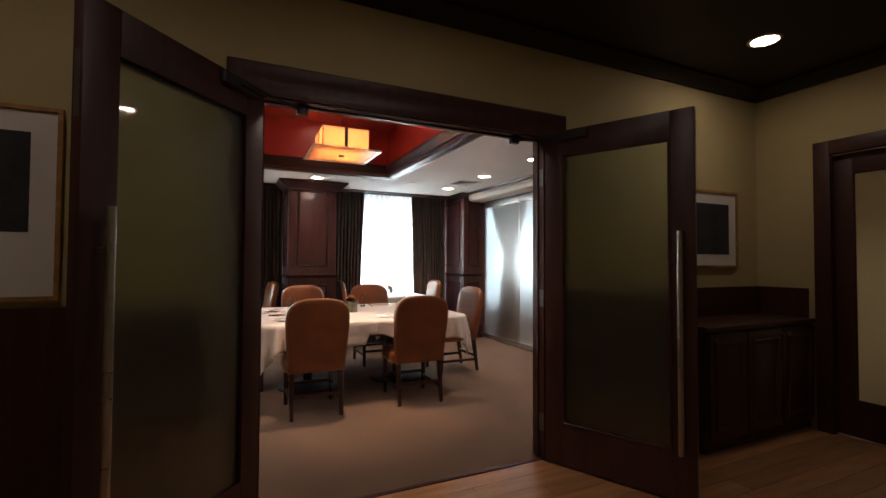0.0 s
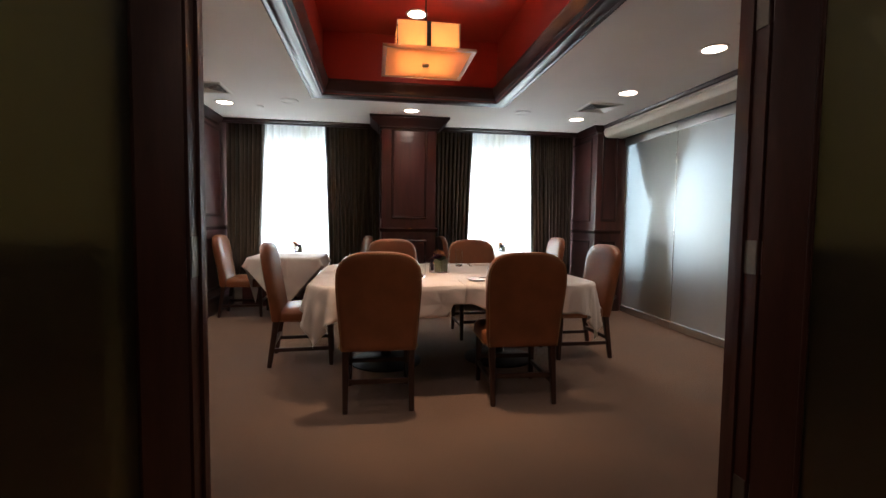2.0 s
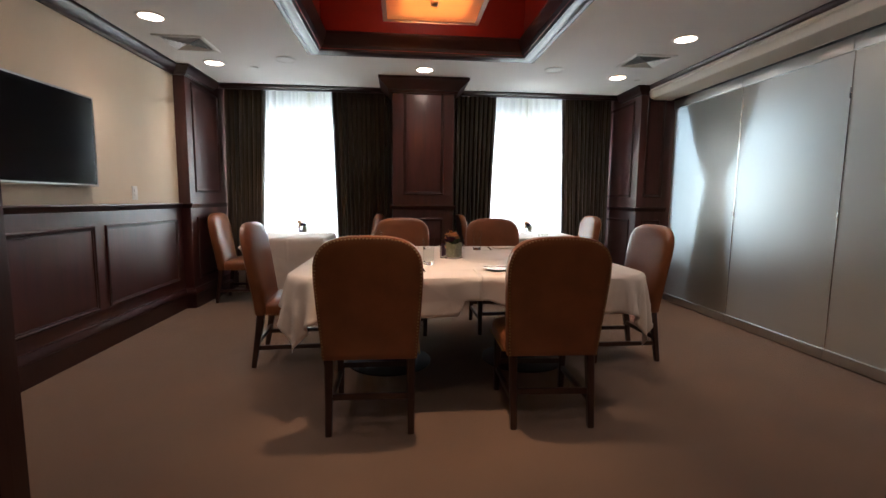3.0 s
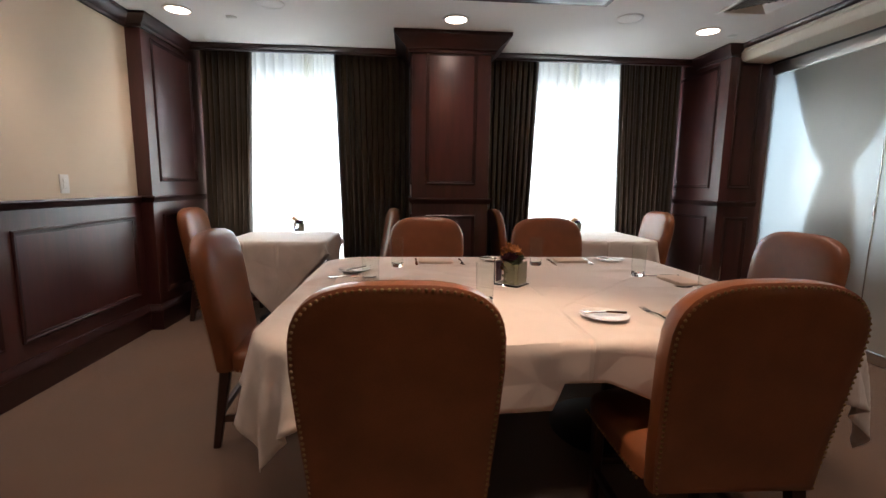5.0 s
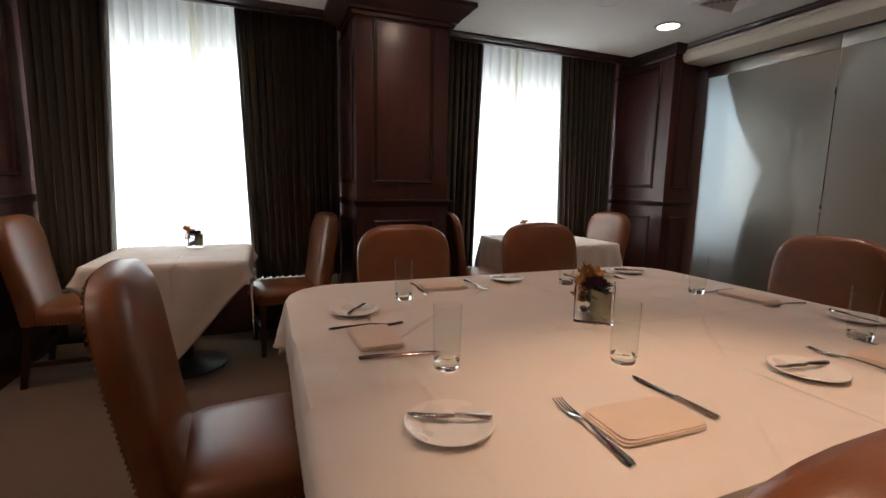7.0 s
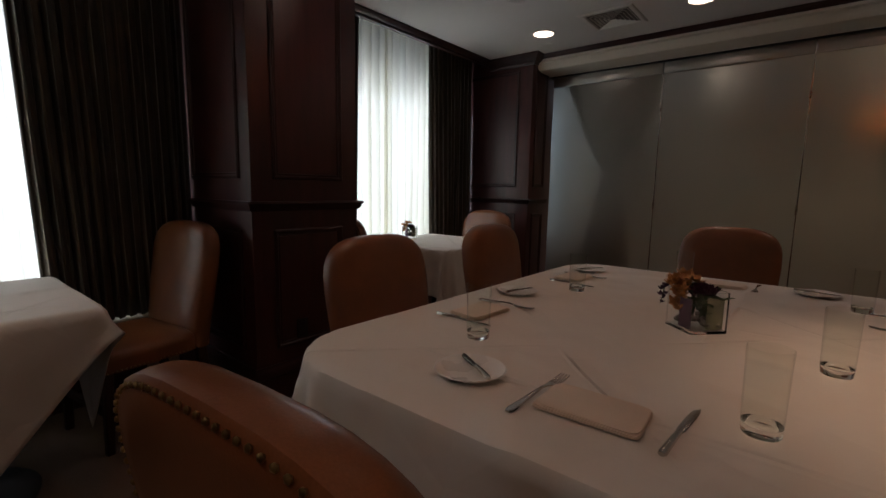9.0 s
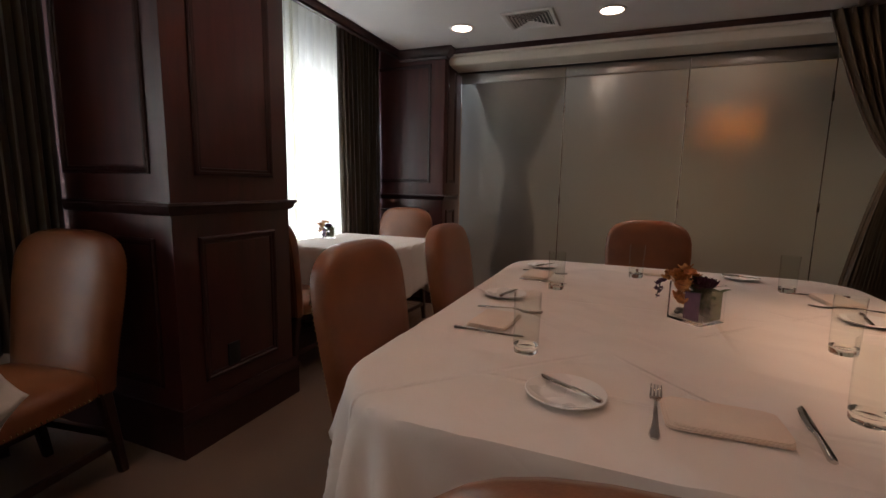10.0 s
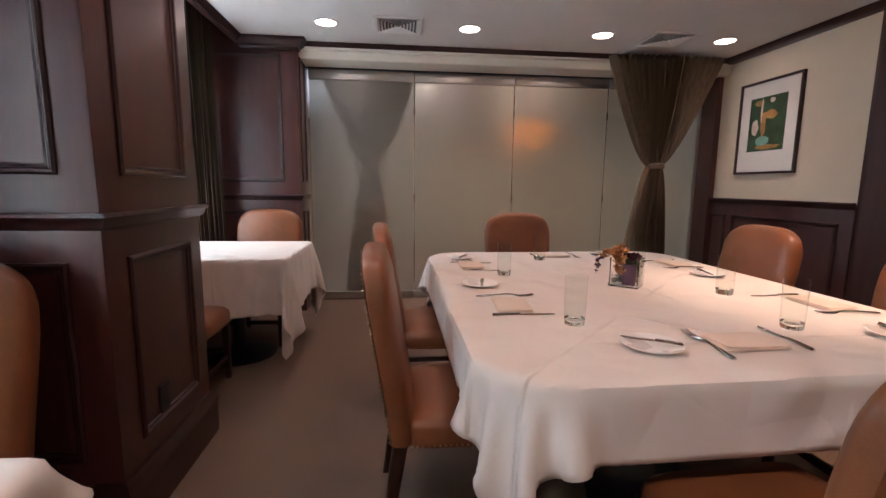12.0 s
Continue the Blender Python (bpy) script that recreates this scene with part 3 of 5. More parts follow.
def drape(name, label, material, x_of, z0, z1, y, waves, depth, seed, group):
    ob = thing(name, label, "curtain", group)
    bm = bmesh.new()
    pleats(bm, x_of, z0, z1, y, waves, depth, seed)
    cloth = part("cloth", bm, material, ob)
    mod = cloth.modifiers.new("thickness", "SOLIDIFY")
    mod.thickness = 0.004
    bm = bmesh.new()
    for i in range(waves + 1):
        box(bm, x_of(i / waves, 0) - 0.006, y - 0.004, z1 - 0.01, x_of(i / waves, 0) + 0.006, y + 0.004, z1 + 0.03)
    tagged(part("hooks", bm, BLACK, ob, smooth=False), kind="stuff")
    return ob


def between(a0, a1, b0, b1):
    """Across from a0 to b0 at the top, from a1 to b1 at the foot."""
    return lambda s, f: (a0 + (a1 - a0) * f) * (1 - s) + (b0 + (b1 - b0) * f) * s


DR = "dark brown striped floor-length drape hanging in deep pleats"
drape("drape", DR, DRAPE, between(-1.96, -1.96, -1.455, -1.53), 0.45, 2.76, 5.33, 9, 0.042, 1, "window drapes")
drape("drape", DR, DRAPE, between(-0.675, -0.60, 0.09, 0.09), 0.45, 2.76, 5.33, 13, 0.042, 2, "window drapes")
drape("drape", DR, DRAPE, between(0.83, 0.83, 1.43, 1.36), 0.45, 2.76, 5.33, 10, 0.042, 3, "window drapes")
drape("drape", DR, DRAPE, between(2.30, 2.37, 2.96, 2.96), 0.45, 2.76, 5.33, 11, 0.042, 4, "window drapes")
SH = "sheer white curtain glowing with daylight"
for x0, x1, seed in ((-1.75, -0.935, 5), (-0.985, -0.2, 6), (1.05, 1.895, 7), (1.845, 2.7, 8)):
    ob = thing("sheer_curtain", SH, "curtain", "sheers")
    bm = bmesh.new()
    pleats(bm, between(x0, x0, x1, x1), 0.46, 2.76, 5.46 + 0.02 * (seed % 2), 9, 0.027, seed, rows=8, per=8)
    part("cloth", bm, SHEER, ob)
for x0, x1 in ((-1.97, 0.1), (0.82, 2.98)):
    rod = thing("curtain_rod", "dark curtain rod hidden behind the valance", "curtain rod")
    bm = bmesh.new()
    tube(bm, [(x0, 5.33, 2.79), (x1, 5.33, 2.79)], 0.012)
    part("rod", bm, BLACK, rod)

# ---- glass partition ----
partition = thing("glass_partition", "folding partition of frosted glass panels in brushed aluminium rails", "partition", kind="structure")
edges = [4.575, 3.52, 2.475, 1.452, 0.35]
for b, a in zip(edges, edges[1:]):
    leaf = part("glass_panel", boxes((EX, a + 0.004, 0.085, EX + 0.012, b - 0.004, 2.252), bevel=0.002), FROSTED, partition, smooth=False)
    part("top_rail", boxes((EX - 0.018, a + 0.003, 2.252, EX + 0.03, b - 0.003, 2.35), bevel=0.003), ALU, leaf)
    part("bottom_rail", boxes((EX - 0.018, a + 0.003, 0.008, EX + 0.03, b - 0.003, 0.085), bevel=0.003), ALU, leaf)
    part("edge_seal", boxes((EX - 0.002, a - 0.004, 0.085, EX + 0.014, a + 0.004, 2.252)), SILVER, leaf)
    for z in (1.05, 1.93):
        part("latch", boxes((EX - 0.007, a - 0.009, z, EX - 0.0025, a + 0.009, z + 0.075), bevel=0.0015), SILVER, leaf, "small polished panel latch")
struct("trim_jamb_south", boxes((3.17, SY, 0, 3.46, SY + 0.06, 2.36), bevel=0.004), MAHOGANY, "mahogany jamb at the end of the glass partition", "jamb")


def tied_drape(name, label, x, yc, half_top, waist_z, waist_half, half_foot, top, side, seed, lean=0.0):
    """A curtain gathered by a band: wide above, narrow at the waist, spreading to the floor."""
    ob = thing(name, label, "curtain", "tied drapes")
    rnd = random.Random(seed)
    waves, per, rows = 19, 6, 40
    ph = [rnd.uniform(-0.6, 0.6) for _ in range(waves + 1)]
    n = waves * per
    loops = []
    for r in range(rows + 1):
        z = top + (0.012 - top) * r / rows
        if z > waist_z:
            q = (z - waist_z) / (top - waist_z)
            h = waist_half + (half_top - waist_half) * q ** 0.74
        else:
            q = (waist_z - z) / waist_z
            h = waist_half + (half_foot - waist_half) * q ** 0.62
        dep = 0.062 + 0.015 * (1 - h / half_top)
        loop = []
        for i in range(n + 1):
            s = i / n * 2 - 1
            k = min(int((s + 1) / 2 * waves), waves)
            a = math.pi * (s + 1) * waves + ph[k]
            puff = 0.05 * math.cos(s * math.pi / 2) * (1 - abs(z - waist_z) / top)
            loop.append(Vector((x - side * (dep * math.sin(a) * (0.6 + 0.4 * h / half_top) + puff), yc + h * s + lean * (top - z) * 0.04 + 0.006 * math.sin(2 * a), z)))
        loops.append(loop)
    bm = bmesh.new()
    rings(bm, loops, closed_u=False)
    cloth = part("cloth", bm, CROSS_DRAPE, ob)
    mod = cloth.modifiers.new("thickness", "SOLIDIFY")
    mod.thickness = 0.004
    bm = bmesh.new()
    loops = []
    for dz, g in ((-0.03, 0.0), (-0.02, 0.01), (0.02, 0.01), (0.03, 0.0)):
        loops.append([Vector((x - side * 0.045 + (0.06 + g) * math.cos(a), yc + lean * (top - waist_z) * 0.04 + (waist_half + 0.012 + g) * math.sin(a), waist_z + dz)) for a in [2 * math.pi * k / 24 for k in range(24)]])
    rings(bm, loops)
    part("tieback", bm, CROSS_DRAPE, ob, "fabric tieback band")
    return ob


tied_drape("tied_drape", "brown drape gathered by a tieback in front of the frosted glass", 2.96, 1.085, 0.585, 1.427, 0.055, 0.26, 2.475, 1, 11, lean=1.3)
tied_drape("tied_drape", "drape gathered by a tieback, seen as a shadow through frosted glass", 3.53, 3.985, 0.52, 1.40, 0.06, 0.28, 2.43, -1, 12)

# ---- the next room behind the glass ----
struct("wall_next_room", boxes((8.0, 0.2, 0, 8.2, NY + 0.2, 3.2), (3.67, 0.2, 0, 8.0, SY, 3.2)), NEXT_PAINT, "cream wall of the neighbouring dining room", "wall")
struct("ceiling_next_room", boxes((EX + 0.3, SY, 2.52, 8.0, NY, 2.8), (3.46, SY, 2.36, EX + 0.3, NY, 2.5)), WHITE_PAINT, "white ceiling of the neighbouring room", "ceiling")
window("window_3", 3.7, 5.95)


# ---- hall ----
HC = 2.87
struct("floor_hall_bed", boxes((-3.0, -4.2, -0.12, 3.9, 0.22, -0.012)), DARK_WOOD, "sub-floor beneath the hall planks", "floor")
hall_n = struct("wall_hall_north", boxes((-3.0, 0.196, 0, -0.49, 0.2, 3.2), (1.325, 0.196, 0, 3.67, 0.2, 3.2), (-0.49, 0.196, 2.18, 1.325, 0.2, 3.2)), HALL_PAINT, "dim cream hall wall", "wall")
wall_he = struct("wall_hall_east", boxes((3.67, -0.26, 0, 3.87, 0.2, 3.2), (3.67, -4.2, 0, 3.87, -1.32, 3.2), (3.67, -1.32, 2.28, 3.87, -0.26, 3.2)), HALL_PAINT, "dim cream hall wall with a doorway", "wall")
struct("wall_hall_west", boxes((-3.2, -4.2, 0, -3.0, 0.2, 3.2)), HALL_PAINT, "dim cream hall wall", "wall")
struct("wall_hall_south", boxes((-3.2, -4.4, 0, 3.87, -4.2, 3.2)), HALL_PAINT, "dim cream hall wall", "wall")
struct("ceiling_hall", boxes((-3.0, -4.2, HC, 3.67, 0.196, 3.0)), BLACK_PAINT, "dark brown painted hall ceiling", "ceiling")
bm = bmesh.new()
sweep(bm, [(-3.0, 0.196), (3.67, 0.196), (3.67, -4.2)], [(0, HC - 0.001), (0.1, HC - 0.001), (0.1, HC - 0.02), (0.07, HC - 0.045), (0.03, HC - 0.08), (0.02, HC - 0.1), (0, HC - 0.1)])
struct("trim_crown_hall", bm, BLACK_PAINT, "dark crown moulding in the hall", "moulding", True)
part("wainscot", boxes((1.52, 0.176, 0, 3.67, 0.196, 1.12), (-3.0, 0.176, 0, -0.69, 0.196, 1.12)), DARK_WOOD, hall_n, "dark wood wainscot")
part("wainscot", boxes((3.65, -0.2, 0, 3.67, 0.17, 1.12)), DARK_WOOD, wall_he, "dark wood wainscot")
struct("wall_beyond", boxes((5.0, -2.2, 0, 5.1, 0.19, 3.0), (3.87, 0.1, 0, 5.0, 0.19, 3.0), (3.87, -2.2, 0, 5.0, -2.1, 3.0), (3.87, -2.1, 2.6, 5.0, 0.1, 2.7)), CREAM, "plain cream room beyond the glazed door", "wall")
struct("floor_beyond", boxes((3.9, -2.1, -0.1, 5.0, 0.1, 0.0)), CARPET, "brown carpet beyond the glazed door", "floor")

# doorway frame
frame_1 = thing("door_frame", "dark wood door frame with a moulded casing", "door frame", kind="structure")
part("jamb", boxes((-0.49, 0.19, 0, -0.468, 0.315, 2.165), bevel=0.002), DARK_WOOD, frame_1)
part("jamb", boxes((1.303, 0.19, 0, 1.325, 0.315, 2.165), bevel=0.002), DARK_WOOD, frame_1)
part("head", boxes((-0.49, 0.19, 2.165, 1.325, 0.315, 2.185), bevel=0.002), DARK_WOOD, frame_1)
part("stop", boxes((-0.468, 0.245, 0, -0.458, 0.27, 2.165), (1.293, 0.245, 0, 1.303, 0.27, 2.165), (-0.458, 0.245, 2.155, 1.293, 0.27, 2.165)), DARK_WOOD, frame_1)

for x in (1.3015, -0.4665):
    for z in (0.25, 1.08, 1.9):
        part("hinge_plate", boxes((x - 0.0015, 0.193, z - 0.057, x + 0.0015, 0.243, z + 0.057)), DULL_STEEL, frame_1, "dull steel hinge plate", smooth=False)


def casing(parent, y, out, width=0.15, deep=1.0):
    """A stepped casing round the opening on one face of the wall."""
    prof = [(0, 0), (0, 0.022), (0.03, 0.03), (0.1, 0.026), (width - 0.03, 0.04), (width, 0.045), (width + 0.012, 0.03), (width + 0.012, 0)]
    for name, lo, hi in (("casing", -0.478, 1.313),):
        bm = bmesh.new()
        loops = []
        for corner in range(4):
            loop = []
            for w, d in prof:
                x = lo - w if corner in (0, 1) else hi + w
                z = 0.0 if corner in (0, 3) else 2.172 + w
                loop.append(Vector((x, y + out * d * deep, z)))
            loops.append(loop)
        rings(bm, loops, cap_start=True, cap_end=True)
        part(name, bm, DARK_WOOD, parent)


casing(frame_1, 0.195, -1)
casing(frame_1, 0.311, 1, 0.3, 0.45)


def door_leaf(name, label, hinge, turn, hand, closer=True, w=0.885, handle=True, h=2.19):
    """A glazed leaf hung at its local origin, reaching to +x; hand: the side on which it swings."""
    d = thing(name, label, "door", kind="structure", m=pose(hinge[0], hinge[1], 0, 0, 0, turn))
    t = 0.022
    st, top, low = 0.125, h - 2.025, 0.22
    part("stile", boxes((0.003, -t, 0.012, st, t, h), bevel=0.003), DARK_WOOD, d)
    part("stile", boxes((w - st, -t, 0.012, w, t, h), bevel=0.003), DARK_WOOD, d)
    part("rail", boxes((st, -t, h - top, w - st, t, h), bevel=0.003), DARK_WOOD, d)
    part("rail", boxes((st, -t, 0.012, w - st, t, low + 0.06), bevel=0.003), DARK_WOOD, d)
    part("glass", boxes((st, -0.004, low + 0.06, w - st, 0.004, h - top)), DOOR_FROST, d, "frosted glass pane", smooth=False)
    bm = panel_frame((st - 0.002, -t + 0.002, low + 0.058), (1, 0, 0), (0, 0, 1), w - 2 * st + 0.004, h - top - low - 0.056, 0.016, 0.008)
    part("bead", bm, DARK_WOOD, d)
    if handle:
        for s in (-1, 1):
            bm = bmesh.new()
            tube(bm, [(w - 0.068, s * 0.07, 0.28), (w - 0.068, s * 0.07, 1.5)], 0.015, 14)
            bar_ob = part("door_handle", bm, STEEL, d, "long brushed steel pull bar")
            for z in (0.42, 1.36):
                bm = bmesh.new()
                tube(bm, [(w - 0.068, s * 0.02, z), (w - 0.068, s * 0.07, z)], 0.009, 10)
                part("standoff", bm, STEEL, bar_ob)
    for z in (0.25, 1.08, 1.9):
        bm = bmesh.new()
        tube(bm, [(-0.006, hand * 0.026, z - 0.05), (-0.006, hand * 0.026, z + 0.05)], 0.007, 8)
        knuckle = part("hinge", bm, STEEL, d)
        part("hinge_plate", boxes((0.0005, -0.016, z - 0.055, 0.0035, 0.016, z + 0.055)), STEEL, knuckle, smooth=False)
    part("flush_bolt", boxes((w - 0.0005, -0.012, 1.78, w + 0.0015, 0.012, 2.0)), DULL_STEEL, d, "steel flush bolt plate", smooth=False)
    if closer:
        part("closer", boxes((0.07, -hand * 0.022 - 0.03, h - 0.07, 0.3, -hand * 0.022 + 0.03, h - 0.015), bevel=0.006), BLACK, d, "black door closer")
    return d


door_leaf("door_1", "open dark wood door with a frosted glass pane", (1.318, 0.185), -64, 1, w=0.895)
door_leaf("door_2", "open dark wood door with a frosted glass pane", (-0.483, 0.185), -130, -1)
for x0, y0, x1, y1, x2, y2 in ((1.40, -0.02, 1.28, 0.13, 1.1, 0.24), (-0.57, -0.02, -0.44, 0.12, -0.27, 0.24)):
    ob = thing("closer_arm", "thin jointed steel arm of a door closer", "door closer")
    bm = bmesh.new()
    tube(bm, [(x0, y0, 2.145), (x1, y1, 2.15), (x2, y2, 2.135)], 0.008)
    part("arm", bm, BLACK, ob)
    part("shoe", boxes((x2 - 0.03, y2 - 0.015, 2.115, x2 + 0.03, y2 + 0.02, 2.165), bevel=0.004), BLACK, ob)

# side door of the hall
frame_2 = thing("door_frame_side", "dark wood frame of the hall side door", "door frame", kind="structure")
part("casing", boxes((3.63, -0.37, 0, 3.69, -0.258, 2.29), (3.63, -1.325, 0, 3.69, -1.22, 2.29), (3.63, -1.22, 2.18, 3.69, -0.36, 2.29), bevel=0.004), DARK_WOOD, frame_2)
door_leaf("door_3", "closed dark wood hall door with a pale frosted pane", (3.72, -0.36), -90, 1, closer=False, w=0.858, handle=False, h=2.175)

# hall cupboard
cup = thing("hall_cupboard", "low dark wood cupboard with panelled doors against the hall wall", "cupboard")
part("body", boxes((2.35, -0.22, 0.08, 3.645, 0.17, 0.85)), DARK_WOOD, cup, smooth=False)
part("plinth", boxes((2.37, -0.19, 0.0, 3.64, 0.17, 0.08)), DARK_WOOD, cup, smooth=False)
part("worktop", boxes((2.32, -0.26, 0.85, 3.648, 0.172, 0.885), bevel=0.006), DARK_WOOD, cup)
for k in range(3):
    a = 2.37 + 0.425 * k
    leaf = part("door", boxes((a, -0.242, 0.1, a + 0.415, -0.222, 0.835), bevel=0.003), DARK_WOOD, cup)
    part("panel", panel_frame((a + 0.05, -0.243, 0.16), (1, 0, 0), (0, 0, 1), 0.315, 0.61), DARK_WOOD, leaf)
    bm = bmesh.new()
    kx = a + (0.38 if k % 2 else 0.04)
    lathe(bm, [(0.006, 0), (0.006, 0.012), (0.014, 0.018), (0.014, 0.026), (0.004, 0.03)], 14, pose(kx, -0.242, 0.79, 90, 0, 0))
    part("knob", bm, STEEL, leaf)


# ---- dining chairs ----
def chair_outline(n=18):
    """The outline of the back, from the lower left round the arched top to the lower right, as (x, z)."""
    pts = [(-0.236, 0.375), (-0.246, 0.5), (-0.257, 0.65), (-0.264, 0.78)]
    cz, rx, rz = 0.80, 0.264, 0.207
    for i in range(n + 1):
        a = math.pi - math.pi * i / n
        c, s = math.cos(a), math.sin(a)
        e = 2 / 3.1
        pts.append((math.copysign(abs(c) ** e, c) * rx, cz + abs(s) ** e * rz))
    pts += [(0.264, 0.78), (0.257, 0.65), (0.246, 0.5), (0.236, 0.375)]
    return pts


def back_lean(z):
    return -0.207 - 0.095 * max(z - 0.42, 0) / 0.6


def make_chair():
    c = thing("dining_chair", "tan leather dining chair with an arched upholstered back and brass nailheads", "chair", "dining chairs")
    pts = chair_outline()
    mid = Vector((0, 0.68))
    # the padded back
    loops = []
    for inset, y in ((0.16, -0.036), (0.05, -0.036), (0.016, -0.034), (0.003, -0.026), (0, -0.01), (0, 0.016), (0.008, 0.033), (0.03, 0.044), (0.08, 0.052), (0.16, 0.055)):
        loop = []
        for x, z in pts:
            d = (mid - Vector((x, z)))
            d = Vector((d.x / 0.25, d.y / 0.31))
            k = d.normalized() * inset
            loop.append(Vector((x + k.x, back_lean(z + k.y) + y, z + k.y)))
        loops.append(loop)
    bm = bmesh.new()
    rings(bm, loops, cap_start=True, cap_end=True)
    part("backrest", bm, LEATHER, c)
    # seat with a crowned cushion
    bm = bmesh.new()
    loops = []
    for inset, z in ((0.02, 0.372), (0.0, 0.376), (0.0, 0.43), (0.006, 0.452), (0.03, 0.47), (0.09, 0.482), (0.17, 0.488)):
        loop = []
        for i in range(32):
            a = 2 * math.pi * i / 32
            cx, sy = math.cos(a), math.sin(a)
            e = 2 / 6
            wx = 0.25 - inset + 0.008 * sy
            loop.append(Vector((math.copysign(abs(cx) ** e, cx) * wx, 0.03 + math.copysign(abs(sy) ** e, sy) * (0.232 - inset), z)))
        loops.append(loop)
    rings(bm, loops, cap_start=True, cap_end=True)
    part("seat", bm, LEATHER, c)
    # nailheads round the back and under the seat
    bm = bmesh.new()

    def stud(x, y, z):
        bmesh.ops.create_icosphere(bm, subdivisions=1, radius=0.005, matrix=Matrix.Translation((x, y, z)) @ Matrix.Diagonal((1, 0.7, 1, 1)))
    run = [Vector((x, z)) for x, z in pts]
    left = 0.0
    for p, q in zip(run, run[1:]):
        seg = (q - p).length
        while left < seg:
            m = p + (q - p) * (left / seg)
            k = Vector(((mid - m).x / 0.25, (mid - m).y / 0.31)).normalized() * 0.013
            m = m + k
            stud(m.x, back_lean(m.y) - 0.0345, m.y)
            left += 0.0175
        left -= seg
    for i in range(23):
        y = -0.17 + 0.4 * i / 22
        stud(-0.2505, y, 0.385), stud(0.2505, y, 0.385)
    for i in range(22):
        stud(-0.22 + 0.44 * i / 21, 0.2625, 0.385)
    tagged(part("nailheads", bm, BRASS, c, "row of antique brass nailheads"), kind="stuff")
    for sx in (-1, 1):
        bm = bmesh.new()
        bar(bm, (sx * 0.205, -0.262, 0.0), (sx * 0.205, -0.205, 0.38), 0.032, 0.034, 0.042, 0.05)
        part("leg", bm, LEG_WOOD, c)
        bm = bmesh.new()
        bar(bm, (sx * 0.205, 0.225, 0.0), (sx * 0.205, 0.215, 0.378), 0.032, 0.032, 0.044, 0.044)
        part("leg", bm, LEG_WOOD, c)
        part("stretcher", boxes((sx * 0.205 - 0.011, -0.235, 0.125, sx * 0.205 + 0.011, 0.21, 0.155), bevel=0.003), LEG_WOOD, c)
    part("stretcher", boxes((-0.194, -0.237, 0.17, 0.194, -0.215, 0.2), bevel=0.003), LEG_WOOD, c)
    part("stretcher", boxes((-0.194, 0.209, 0.17, 0.194, 0.231, 0.2), bevel=0.003), LEG_WOOD, c)
    return c


chair = make_chair()
# back top centre and heading of each chair: 0 faces the windows
OFF = 0.3
SEATS = [(0.061, 1.595, 0), (1.001, 1.595, -1.5), (-0.86, 2.8, -86), (2.149, 2.749, 91), (0.217, 3.79, 180), (1.10, 3.80, 181),
         (-1.89, 4.82, -88), (-0.05, 4.98, 99), (0.93, 4.97, -90), (2.53, 4.76, 88)]
for k, (x, y, turn) in enumerate(SEATS):
    a = radians(turn)
    m = pose(x - math.sin(a) * OFF, y + math.cos(a) * OFF, 0, 0, 0, turn)
    if k == 0:
        chair.matrix_world = m
    else:
        copy_thing(chair, m)


# ---- tables and cloths ----
def rounded(x0, y0, x1, y1, r, n_side=60, n_corner=14):
    """A rounded rectangle as points with outward normals and a mark for the corner, counter-clockwise from the south side."""
    out = []
    corners = [((x0 + r, y0 + r), 180), ((x1 - r, y0 + r), 270), ((x1 - r, y1 - r), 0), ((x0 + r, y1 - r), 90)]
    for k, ((cx, cy), a0) in enumerate(corners):
        for i in range(n_corner + 1):
            a = radians(a0 + 90 * i / n_corner)
            out.append((Vector((cx + r * math.cos(a), cy + r * math.sin(a))), Vector((math.cos(a), math.sin(a))), k, 1 - abs(i / n_corner - 0.5) * 2))
        nx = corners[(k + 1) % 4]
        p = out[-1][0]
        a = radians(a0 + 90)
        q = Vector((nx[0][0] + r * math.cos(a), nx[0][1] + r * math.sin(a)))
        for i in range(1, n_side):
            out.append((p + (q - p) * (i / n_side), Vector((math.cos(a), math.sin(a))), k, -(i / n_side)))
    return out


def inset(table, by):
    x0, y0, x1, y1, r = table
    return x0 + by, y0 + by, x1 - by, y1 - by, max(r - by, 0.01)


